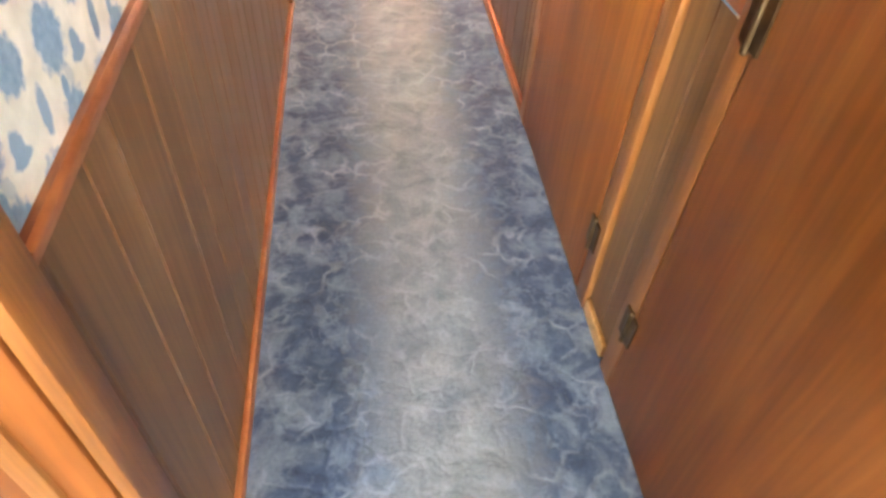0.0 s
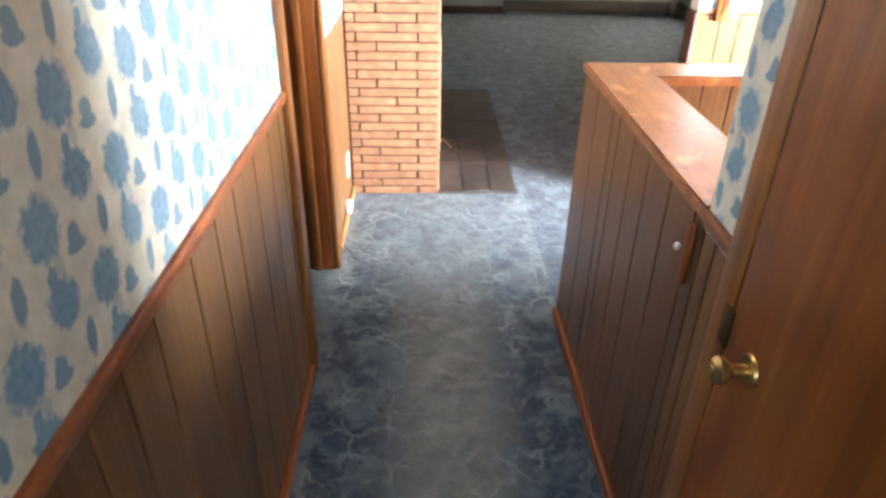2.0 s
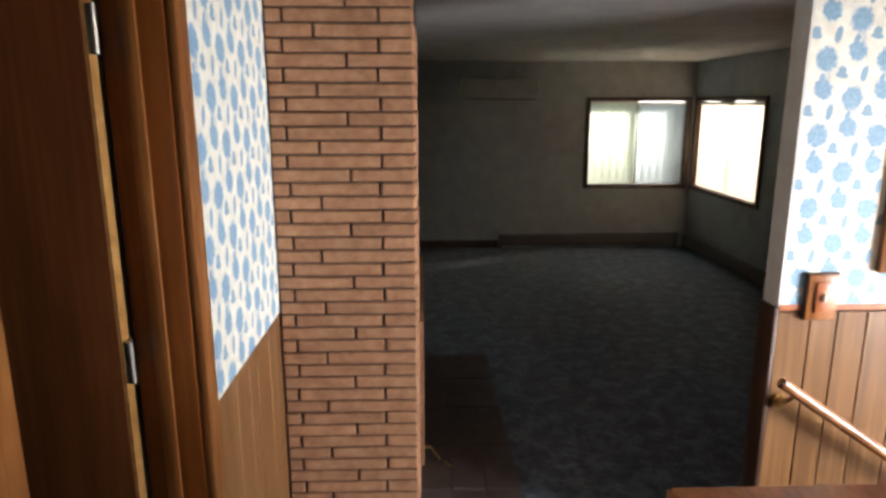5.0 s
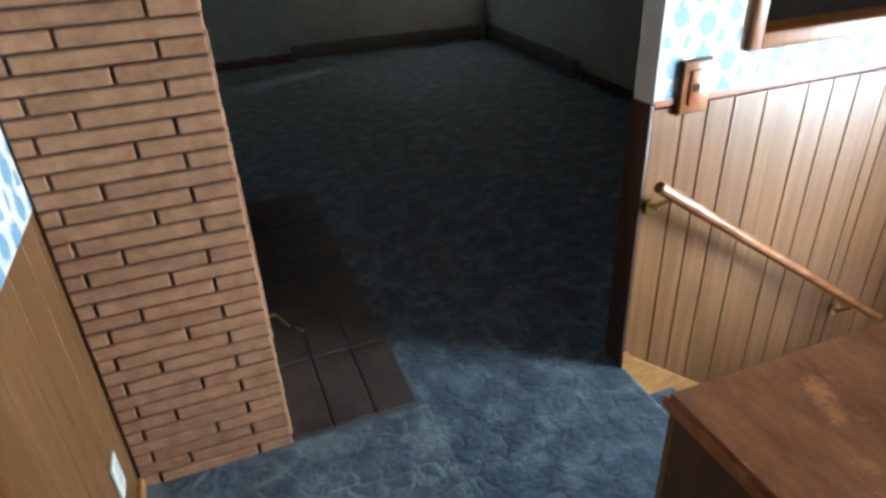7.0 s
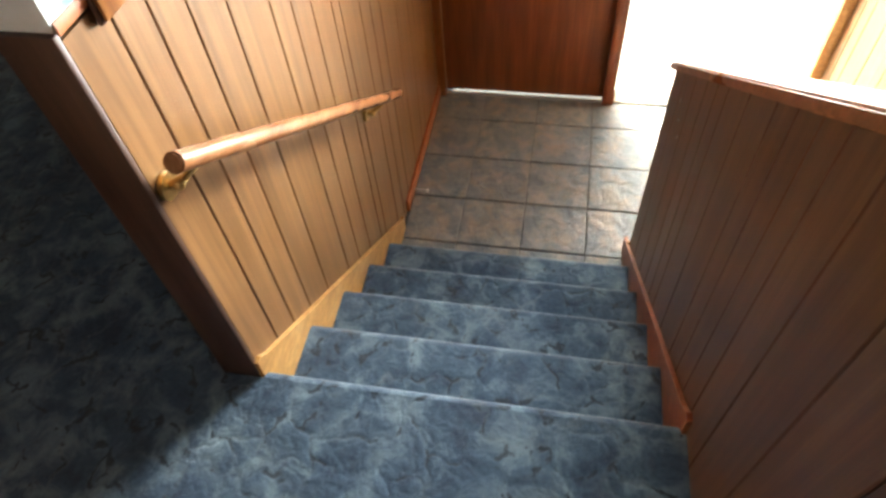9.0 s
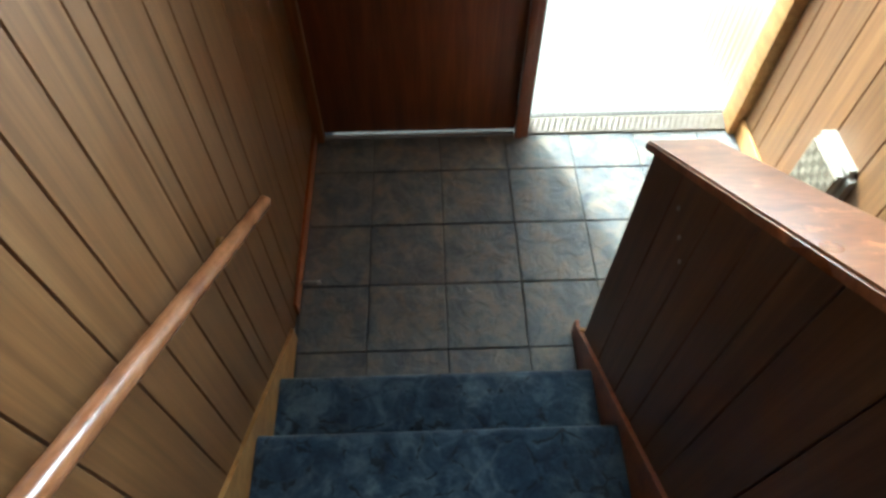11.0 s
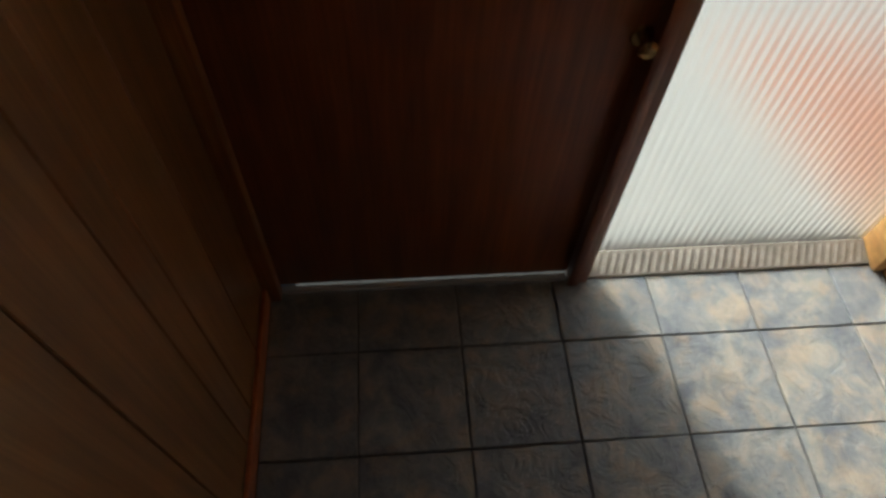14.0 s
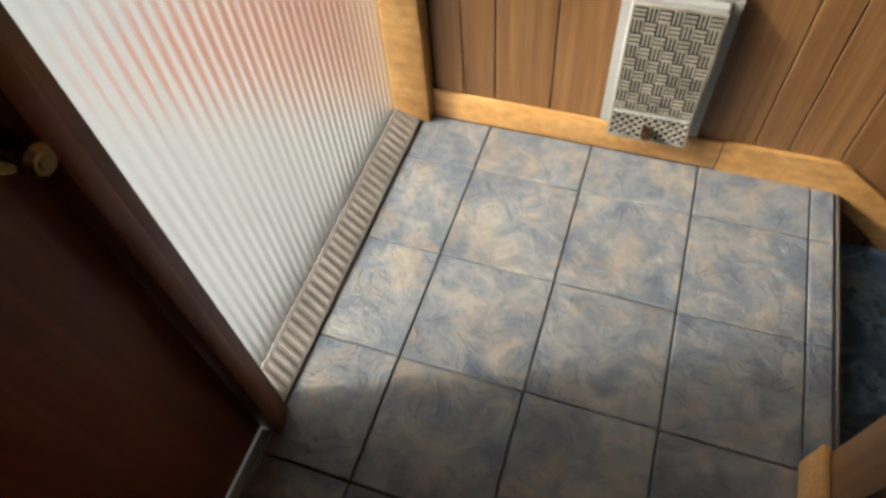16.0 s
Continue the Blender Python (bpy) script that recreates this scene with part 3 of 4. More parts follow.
bm = bmesh.new()
prism(bm, [(0.845, -2.4), (XE - 0.004, -2.4), (XE - 0.004, slope(XE)), (XA, 0.958), (0.845, 0.958)], 1, 3.554, YH - 0.009)
hs = tagged(part("wall_half_2", bm, GROOVE), "panelled half wall with a sloping top beside the stairs", "wall", kind="structure")
planks(hs, 0, YH - 0.009, 1, 0.845, XE, -1.0, 0.958, top=slope, material=PANEL_SHADED, cuts=(0.93, 1.03, 1.17, 1.31, 1.42, 1.50, 1.585, 1.67, 1.81, 1.95, 2.035, 2.13, 2.25, 2.40))
planks(hs, 0, 3.554, -1, 0.845, XE, -2.4, 0.958, 1, slope)
solid("end_board", (XE - 0.004, 3.548, ZL), (XE + 0.008, YH - 0.003, ZE - 0.004), PANEL, hs, 0.003)
solid("corner_post", (XR - 0.001, YH - 0.012, 0), (0.85, YH + 0.001, 0.958), PANEL, hs, 0.002)
cap = thing("capping", "worn reddish-brown wooden board capping the half wall", "capping")
bm = bmesh.new()
prism(bm, [(XR - 0.012, 2.637), (0.848, 2.637), (0.848, 3.503), (XA + 0.005, 3.503), (XA + 0.005, 3.668), (XR - 0.012, 3.668)], 2, 0.958, 0.987)
bmesh.ops.bevel(bm, geom=[e for e in bm.edges if abs(e.verts[0].co.z - e.verts[1].co.z) < 1e-5], offset=0.006, segments=2, affect="EDGES")
part("level_board", bm, CAPW, cap, smooth=True)
bm = bmesh.new()
k = (0.958 - ZE) / (XE - XA)
prism(bm, [(XA + 0.006, 0.958 - 0.001), (XE + 0.03, ZE - 0.03 * k), (XE + 0.03, ZE - 0.03 * k + 0.03), (XA + 0.006, 0.989)], 1, 3.52, 3.680)
bmesh.ops.bevel(bm, geom=list(bm.edges), offset=0.005, segments=2, affect="EDGES")
part("sloping_board", bm, CAPW, cap, smooth=True)
for x, z in ((2.36, 0.15), (2.31, 0.115), (2.27, 0.085)):
    o = thing("screw", "small steel screw still fixed in the stair panelling", "screw", "screws in the panelling")
    part("head", tube(bmesh.new(), (x, YH - 0.001, z), (x, YH + 0.004, z), 0.005), STEEL, o)
pl = thing("wall_peg", "small bare wooden peg fixed to the half wall", "peg")
solid("backing", (XR - 0.010, 2.665, 0.80), (XR, 2.69, 0.93), DOORW, pl, 0.004)
bm = bmesh.new(); ball(bm, (XR - 0.010, 2.715, 0.862), 0.008); part("pin", bm, WHITEP, pl, "pale pin head", True)

# ---- north stair wall ----
n = setting("wall_north", (1.40, YN + 0.009, -2.4), (1.72, YB - 0.004, ZW + 0.005), GROOVE, "panelled stair wall")
planks(n, 0, YN + 0.009, -1, 1.40, 3.60, -1.2, ZW - 0.02, cuts=(1.51, 1.60, 1.70, 1.825, 1.995, 2.10, 2.214, 2.348, 2.41, 2.577, 2.68, 2.787, 2.977, 3.15, 3.24, 3.40))
n2 = setting("wall_north_2", (1.72, YN + 0.009, -2.4), (3.75, YB - 0.004, 1.10), GROOVE, "stair wall below the pass-through")
n3 = setting("wall_north_3", (1.404, YN + 0.002, ZW + 0.005), (1.72, YB - 0.006, CH), PLASTER, "wallpapered stair wall")
n4 = setting("wall_north_4", (1.72, YN + 0.002, 1.80), (3.75, YB - 0.006, CH), PLASTER, "stair wall over the pass-through")
n5 = setting("wall_north_5", (2.75, YN + 0.002, 1.10), (3.75, YB - 0.006, 1.80), PLASTER, "stair wall beside the pass-through")
for wl, a, b in ((n3, (1.404, ZW + 0.004), (1.72, CH)), (n2, (1.72, ZW + 0.004), (2.75, 1.10)), (n4, (1.72, 1.80), (3.75, CH)), (n5, (2.75, ZW), (3.75, 1.80))):
    solid("wallpaper", (a[0], YN - 0.002, a[1]), (b[0], YN + 0.002 + 0.008 * (wl is n2), b[1]), PAPER, wl, label="cream wallpaper with blue flowers")
rail_trim("trim_5", (1.40, YN, ZW), (3.60, YN, ZW), 0, -1)
solid("end_board", (1.386, YN - 0.004, 0), (1.40, YB - 0.002, ZW - 0.005), DARKW, n, 0.003, "dark reddish end board")
solid("end_paint", (1.396, YN - 0.002, ZW - 0.004), (1.404, YB - 0.003, CH), PLASTER, n3, label="painted wall end")
fr = thing("window_frame", "wooden frame of a dark interior pass-through", "frame")
for nm, a, b in (("frame_side", (1.70, 1.085), (1.745, 1.84)), ("frame_side", (2.72, 1.085), (2.765, 1.84)), ("frame_sill", (1.745, 1.085), (2.72, 1.135)), ("frame_head", (1.745, 1.79), (2.72, 1.84))):
    solid(nm, (a[0], YN - 0.022, a[1]), (b[0], YB + 0.01, b[1]), CASING, fr, 0.005)
sw = thing("light_switch", "wooden switch plate on the chair rail", "switch")
bm = bmesh.new()
bx(bm, (1.478, YN - 0.020, 0.93), (1.578, YN - 0.011, 1.082), 0.004)
part("plate", bm, CASING, sw, smooth=True)
solid("inner_frame", (1.502, YN - 0.026, 0.955), (1.554, YN - 0.018, 1.058), TRIM, sw, 0.004)
solid("backing", (1.474, YN - 0.013, 0.926), (1.582, YN - 0.003, 1.086), DARKW, sw, 0.003)
bm = bmesh.new(); bx(bm, (1.524, YN - 0.036, 0.995), (1.532, YN - 0.024, 1.018), 0.002); part("toggle", bm, WHITEP, sw)

# ---- upper stairs ----
st = tagged(new("stairs"), "five blue carpeted steps down to the entry", "stairs", kind="structure")
for i in range(5):
    xa, xb, zt = (X0 + RUN * (i - 1) - 0.03, X0 + RUN * i, -R * i)
    if i == 0:
        xa = 1.38
    bm = bmesh.new()
    rr = 0.028
    pts = [(xa, zt - 0.4), (xb - 0.03, zt - 0.4), (xb - 0.03, zt - 0.06)]
    pts += [(xb - rr + rr * math.cos(t), zt - rr + rr * math.sin(t)) for t in [math.radians(a) for a in (-60, -30, 0, 25, 50, 75, 90)]]
    pts += [(xa, zt)]
    prism(bm, pts, 1, YH + 0.012, YN - 0.012)
    part("step", bm, CARPET2, st, smooth=True)
SL = R / RUN


def skirt(name, ya, yb, label):
    bm = bmesh.new()
    zs = lambda x: 0.048 - (x - X0) * SL
    xe = X0 + (0.048 - ZL - 0.08) / SL
    prism(bm, [(1.39, -0.9), (1.39, 0.06), (X0, 0.06), (X0 + 0.03, zs(X0 + 0.03)), (xe, ZL + 0.08), (xe + 0.02, ZL + 0.08), (xe + 0.02, ZL - 0.1), (1.6, -1.0)], 1, ya, yb)
    return tagged(part(name, bm, TRIM if yb < 4 else HONEY), label, "baseboard", kind="structure")


skirt("baseboard_5", YN - 0.014, YN - 0.001, "honey stained skirt board along the stairs")
skirt("baseboard_6", YH + 0.001, YH + 0.014, "reddish skirt board along the stairs")
base("baseboard_7", (2.72, YN - 0.014, ZL), (3.60, YN - 0.0005, ZL + 0.075), TRIM, "wooden baseboard of the landing")
hr = thing("handrail", "round wooden handrail on brass brackets along the stair wall", "handrail")
pa, pb = Vector((1.39, 4.606, 0.742)), Vector((2.60, 4.606, -0.09))
bm = bmesh.new(); tube(bm, pa, pb, 0.0185, 20)
bmesh.ops.bevel(bm, geom=[e for e in bm.edges if len(e.link_faces) == 2 and e.calc_face_angle(0) > 1.2], offset=0.004, segments=2, affect="EDGES")
part("rail", bm, RAILW, hr, smooth=True)
for t in (0.035, 0.86):
    q = pa.lerp(pb, t)
    b = part("bracket", tube(tube(ball(tube(bmesh.new(), (q.x, YN - 0.002, q.z - 0.075), (q.x, YN - 0.012, q.z - 0.075), 0.026, 18), (q.x, YN - 0.03, q.z - 0.07), 0.011), (q.x, YN - 0.01, q.z - 0.075), (q.x + 0.005, YN - 0.045, q.z - 0.055), 0.008), (q.x + 0.005, YN - 0.045, q.z - 0.055), (q.x + 0.01, 4.606, q.z - 0.02), 0.007), BRASS, hr, "cast brass bracket", True)

# ---- entry landing ----
s = setting("wall_south", (1.5, 2.66, -2.4), (3.70, YS - 0.009, CH), GROOVE, "panelled wall of the entry")
planks(s, 0, YS - 0.009, 1, 1.5, 3.575, -2.4, 1.6, cuts=(1.60, 1.72, 1.90, 2.06, 2.20, 2.36, 2.53, 2.65, 2.73, 2.89, 3.08, 3.25, 3.403, 3.492))
setting("wall_south_2", (XR + 0.13, 2.52, -2.4), (1.5, 2.637, CH), PAPER, "wallpapered stairwell wall")
setting("wall_south_3", (1.48, 2.637, -2.4), (1.5, 2.79, CH), PAPER, "stairwell wall return")
solid("upper_paper", (1.5, YS - 0.009, 1.60), (3.62, YS - 0.002, CH), PAPER, s, label="cream wallpaper with blue flowers")
base("baseboard_8", (2.803, YS, ZL), (3.585, YS + 0.014, ZL + 0.095), HONEY, "honey stained baseboard of the landing")
bm = bmesh.new()
prism(bm, [(2.80, ZL), (2.80, ZL + 0.095), (2.53, ZL + 0.095), (2.50, ZL + 0.085), (1.5, ZL + 0.085 - 1.0 * SL), (1.5, ZL - 0.15 - 1.0 * SL), (2.5, ZL - 0.03)], 1, YS, YS + 0.014)
tagged(part("baseboard_9", bm, HONEY), "honey stained skirt turning down the lower stairs", "baseboard", kind="structure")
base("baseboard_10", (XE + 0.008, 3.535, ZL), (XE + 0.022, YH + 0.012, ZL + 0.12), HONEY, "honey stained base round the half wall end")
ls = tagged(new("stairs_lower"), "blue carpeted steps down to the lower floor", "stairs", kind="structure")
for i in range(1, 8):
    xa, xb, zt = 2.475 - RUN * (i + 1), 2.475 - RUN * (i - 1) + 0.03, ZL - R * i
    bm = bmesh.new()
    rr = 0.028
    xn = 2.49 - RUN * i
    pts = [(xb, zt), (xb, zt - 0.4), (xn + 0.03, zt - 0.4), (xn + 0.03, zt - 0.06)]
    pts += [(xn + rr - rr * math.cos(t), zt - rr + rr * math.sin(t)) for t in [math.radians(a) for a in (-60, -30, 0, 25, 50, 75, 90)]]
    prism(bm, pts, 1, YS + 0.015, 3.535)
    part("step", bm, CARPET2, ls, smooth=True)
base("trim_6", (2.492, YS + 0.016, ZL - 0.2), (2.5, 3.535, ZL - 0.001), GREYH, "worn metal edging strip at the lower stairs")

# entry door wall
setting("wall_entry", (3.60, 2.66, 2.25), (3.78, YB, CH), PLASTER, "wall over the entry glazing")
setting("wall_entry_4", (3.62, 3.79, 1.24), (3.78, 4.655, 2.25), PAPER, "wallpapered wall over the entry door")
setting("wall_entry_2", (3.62, 4.655, ZL), (3.78, YB, 2.25), PLASTER, "wall beside the entry door")
setting("wall_entry_3", (3.64, 2.60, ZL - 0.3), (3.78, YS - 0.02, 2.25), PLASTER, "wall beside the entry glass")
dr = tagged(new("door_5"), "stained wooden entry frame", "door", kind="structure")
for nm, a, b, m_ in (("hinge_casing", (3.585, 4.640, ZL), (3.625, YN - 0.001, 1.20), CASING), ("mullion", (3.597, 3.735, ZL), (3.72, 3.79, 2.25), ENTRYW),
                     ("mullion_face", (3.588, 3.762, ZL), (3.60, 3.795, 1.20), ENTRYW), ("corner_post", (3.585, YS - 0.02, ZL), (3.704, 2.835, 2.25), HONEY),
                     ("header", (3.60, 2.80, 1.15), (3.72, 4.66, 1.24), ENTRYW), ("head_rail", (3.60, 2.80, 2.19), (3.72, 4.66, 2.26), ENTRYW)):
    solid(nm, a, b, m_, dr, 0.004)
d = thing("entry_door", "closed dark mahogany flush entry door", "door")
solid("leaf", (3.63, 3.792, ZL + 0.02), (3.675, 4.645, 1.15), ENTRYW, d, 0.003)
solid("weather_strip", (3.612, 3.795, ZL), (3.63, 4.645, ZL + 0.008), ACW, d, label="pale weather strip")
knob(d, (3.63, 3.812, -0.02), (-1, 0, 0), KNOBM, 0.9)
gl = tagged(new("window_1"), "floor to ceiling reeded sidelight glass beside the entry door", "window", kind="structure")


def reeded(name, y0, y1, z0, z1, x):
    bm = bmesh.new()
    n_ = int((y1 - y0) / 0.024)
    seg = n_ * 8
    rows = []
    for k_ in range(seg + 1):
        y = y0 + (y1 - y0) * k_ / seg
        dx = 0.0014 * math.cos(2 * math.pi * k_ / 8)
        rows.append([bm.verts.new((x + dx, y, z0)), bm.verts.new((x + dx, y, z1)), bm.verts.new((x + 0.010, y, z1)), bm.verts.new((x + 0.010, y, z0))])
    for a, b in zip(rows, rows[1:]):
        for q in range(4):
            bm.faces.new((a[q], a[(q + 1) % 4], b[(q + 1) % 4], b[q]))
    bm.faces.new(rows[0]); bm.faces.new(rows[-1][::-1])
    bmesh.ops.recalc_face_normals(bm, faces=bm.faces)
    p = part(name, bm, REEDED, gl)
    p.visible_shadow = False
    return p


reeded("pane", 2.83, 3.74, ZL + 0.03, 1.155, 3.690)
reeded("upper_pane", 2.83, 3.74, 1.235, 2.195, 3.690)
th = tagged(new("trim_7"), "ribbed aluminium threshold under the sidelight", "threshold", kind="structure")
bm = bmesh.new()
prism(bm, [(3.612, ZL), (3.612, ZL + 0.008), (3.685, ZL + 0.030), (3.72, ZL + 0.030), (3.72, ZL)], 1, 2.836, 3.734)
part("plate", bm, THRESH, th)
for k_ in range(34):
    y = 2.845 + k_ * 0.0262
    bm = bmesh.new()
    prism(bm, [(y, 0.0), (y + 0.006, 0.0014), (y + 0.012, 0.0014), (y + 0.019, 0.0)], 0, -0.032, 0.032)
    for q in bm.verts:
        q.co.y -= 0.35 * q.co.x
    rb = part("rib", bm, THRESH, th)
    rb.matrix_local = Matrix.Translation((3.648, 0, ZL + 0.0195)) @ Matrix.Rotation(-math.atan2(0.022, 0.073), 4, "Y")
ds = thing("door_stop", "small white-tipped spring door stop on the baseboard", "door stop")
part("spring", tube(bmesh.new(), (2.84, YN - 0.012, ZL + 0.035), (2.84, YN - 0.075, ZL + 0.03), 0.005), STEEL, ds, smooth=True)
part("tip", tube(bmesh.new(), (2.84, YN - 0.073, ZL + 0.03), (2.84, YN - 0.085, ZL + 0.029), 0.008), WHITEP, ds, "white rubber tip", True)

# wall heater
ht = thing("wall_heater", "silver enamelled wall heater with a pierced grille", "heater")
hx0, hx1, hz0, hz1, hy = 2.872, 3.114, -0.815, -0.375, YS + 0.066
bm = bmesh.new()
bx(bm, (hx0, YS + 0.001, hz0), (hx1, hy - 0.012, hz1))
bmesh.ops.bevel(bm, geom=[e for e in bm.edges if not (abs(e.verts[0].co.y - YS) < 0.01 and abs(e.verts[1].co.y - YS) < 0.01)], offset=0.028, segments=5, affect="EDGES")
part("body", bm, SILVER, ht, smooth=True)
gx0, gx1, gz0, gz1 = hx0 + 0.03, hx1 - 0.03, hz0 + 0.02, hz1 - 0.045
solid("dark_opening", (gx0, hy - 0.016, gz0), (gx1, hy - 0.0105, gz1), BLACK, ht)
bm = bmesh.new()
for a, b in (((gx0 - 0.005, gz1), (gx1 + 0.005, gz1 + 0.005)), ((gx0 - 0.005, gz0 - 0.005), (gx1 + 0.005, gz0)), ((gx0 - 0.005, gz0), (gx0, gz1)), ((gx1, gz0), (gx1 + 0.005, gz1))):
    bx(bm, (a[0], hy - 0.014, a[1]), (b[0], hy - 0.006, b[1]))
part("grille_frame", bm, RUSTY, ht)
gm = gz0 + 0.085
cw = (gx1 - gx0) / 7
chh = (gz1 - gm) / 9
for i in range(7):
    for j in range(9):
        bm = bmesh.new()
        a0, b0 = gx0 + i * cw, gm + j * chh
        for q in range(3):
            if (i + j) % 2:
                bx(bm, (a0 + cw * q / 3 + 0.0005, hy - 0.0075, b0 + 0.001), (a0 + cw * q / 3 + 0.0046, hy - 0.004, b0 + chh - 0.001))
            else:
                bx(bm, (a0 + 0.0005, hy - 0.0075, b0 + chh * q / 3 + 0.0005), (a0 + cw - 0.001, hy - 0.004, b0 + chh * q / 3 + 0.0052))
        part("grille_weave", bm, RUSTY, ht)
bm = bmesh.new()
for k_ in range(-4, 14):
    for sgn in (1, -1):
        xa = gx0 + k_ * 0.022
        p0, p1 = (xa, gz0), (xa + sgn * 0.085, gm)
        lo_, hi_ = sorted((p0, p1))
        t0, t1 = max(0, (gx0 - lo_[0]) / 0.085), min(1, (gx1 - lo_[0]) / 0.085)
        if t1 > t0:
            f_ = lambda t: (lo_[0] + (hi_[0] - lo_[0]) * t, hy - 0.008 + sgn * 0.0015, lo_[1] + (hi_[1] - lo_[1]) * t)
            tube(bm, f_(t0), f_(t1), 0.0028, 5)
part("lattice", bm, RUSTY, ht)
solid("grille_bar", (gx0, hy - 0.012, gm - 0.004), (gx1, hy - 0.002, gm + 0.003), SILVER, ht)
part("control_knob", tube(tube(bmesh.new(), ((gx0 + gx1) / 2, hy - 0.01, gz0 + 0.03), ((gx0 + gx1) / 2, hy + 0.012, gz0 + 0.03), 0.015, 18), ((gx0 + gx1) / 2, hy + 0.010, gz0 + 0.03), ((gx0 + gx1) / 2, hy + 0.016, gz0 + 0.03), 0.009, 14), OLDBRASS, ht, "dark control knob", True)

# ---- brick chimney and hearth ----
ch = setting("wall_brick", (-0.345, YB + 0.004, 0), (0.215, 6.70, CH), MORTAR, "chimney of long thin roman bricks")
hb = tagged(setting("hearth", (0.215, YB, -0.02), (0.655, 6.70, 0.006), GROUT, "dark slab hearth set level with the carpet"), category="hearth")
solid("brick_ledge", (0.215, 5.36, 0.0), (0.245, 6.60, 0.70), BRICKM, ch, 0.006, "projecting brick fireplace surround")
gv = thing("gas_key", "small brass gas valve with a loose key", "gas valve")
part("stem", tube(tube(bmesh.new(), (0.246, 5.46, 0.05), (0.275, 5.46, 0.05), 0.007), (0.272, 5.46, 0.05), (0.315, 5.40, 0.022), 0.004), BRASS, gv, smooth=True)
part("handle", tube(bmesh.new(), (0.335, 5.385, 0.018), (0.362, 5.345, 0.018), 0.004), BRASS, gv, smooth=True)

# small wall plates on the west wall
for nm, y, z, h_ in (("wall_outlet", 4.60, 0.245, 0.115), ("phone_jack", 4.47, 0.075, 0.055)):
    o = thing(nm, "white plastic outlet plate on the panelling" if h_ > 0.1 else "small white plug at the baseboard", "outlet")
    bm = bmesh.new(); bx(bm, (XL + 0.0005, y - 0.036, z - h_ / 2), (XL + 0.010 + 0.02 * (h_ < 0.1), y + 0.036, z + h_ / 2), 0.004)
    part("plate", bm, WHITEP, o, smooth=True)
    for dz in ((-0.026, 0.026) if h_ > 0.1 else (0.0,)):
        solid("socket", (XL + 0.010 + 0.02 * (h_ < 0.1), y - 0.014, z + dz - 0.014), (XL + 0.0125 + 0.02 * (h_ < 0.1), y + 0.014, z + dz + 0.014), WHITEP, o, 0.003)

# ---- living room ----
YF, XF = 9.97, 3.26
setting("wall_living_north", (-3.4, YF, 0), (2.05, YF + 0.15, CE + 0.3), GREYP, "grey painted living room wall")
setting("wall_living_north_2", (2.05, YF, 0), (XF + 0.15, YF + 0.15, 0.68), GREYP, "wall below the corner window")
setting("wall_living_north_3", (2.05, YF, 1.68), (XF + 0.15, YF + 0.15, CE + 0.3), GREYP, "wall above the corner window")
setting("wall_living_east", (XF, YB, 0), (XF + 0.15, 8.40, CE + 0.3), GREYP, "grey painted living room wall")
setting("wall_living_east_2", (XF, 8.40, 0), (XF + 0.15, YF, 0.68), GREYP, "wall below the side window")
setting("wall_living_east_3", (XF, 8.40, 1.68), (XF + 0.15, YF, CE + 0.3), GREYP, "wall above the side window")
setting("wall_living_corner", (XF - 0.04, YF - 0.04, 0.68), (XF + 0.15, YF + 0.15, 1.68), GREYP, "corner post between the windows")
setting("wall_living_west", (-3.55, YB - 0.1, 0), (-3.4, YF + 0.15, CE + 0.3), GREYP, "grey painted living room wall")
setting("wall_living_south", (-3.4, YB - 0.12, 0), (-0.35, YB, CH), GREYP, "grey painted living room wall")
setting("wall_living_south_2", (1.41, YB - 0.004, 0), (1.715, YB + 0.004, CE), GREYP, "living room side of the stair wall")
setting("ceiling_living", (-3.4, YB, CE), (XF, YF, CE + 0.1), CEIL, "shadowed living room ceiling")
setting("ceiling", (-3.6, -1.8, CH), (3.9, YB + 0.0, CH + 0.12), CEIL, "flat painted ceiling")
setting("wall_lintel", (-0.35, YB, CE + 0.002), (XF, YB + 0.05, CH), GREYP, "wall over the living room opening")
for nm, a, b in (("baseboard_11", (-3.4, YF - 0.016, 0), (1.10, YF, 0.09)), ("baseboard_12", (XF - 0.016, YB, 0), (XF, 8.0, 0.09))):
    base(nm, a, b, DARKW, "dark stained baseboard")


def heater_run(a, b, axis):
    h_ = thing("baseboard_heater", "long dark electric baseboard heater", "heater", "baseboard heaters")
    bm = bmesh.new()
    if axis == 0:
        prism(bm, [(YF - 0.002, 0.03), (YF - 0.06, 0.03), (YF - 0.06, 0.07), (YF - 0.045, 0.15), (YF - 0.002, 0.16)], 0, a, b)
    else:
        prism(bm, [(XF - 0.002, 0.03), (XF - 0.06, 0.03), (XF - 0.06, 0.07), (XF - 0.045, 0.15), (XF - 0.002, 0.16)], 1, a, b)
    part("cover", bm, GREYH, h_)
    for e in (a, b):
        lo_, hi_ = e - 0.02, e + 0.02
        if axis == 0:
            solid("end_cap", (lo_, YF - 0.066, 0.0), (hi_, YF - 0.001, 0.165), GREYH, h_, 0.004)
        else:
            solid("end_cap", (XF - 0.066, lo_, 0.0), (XF - 0.001, hi_, 0.165), GREYH, h_, 0.004)


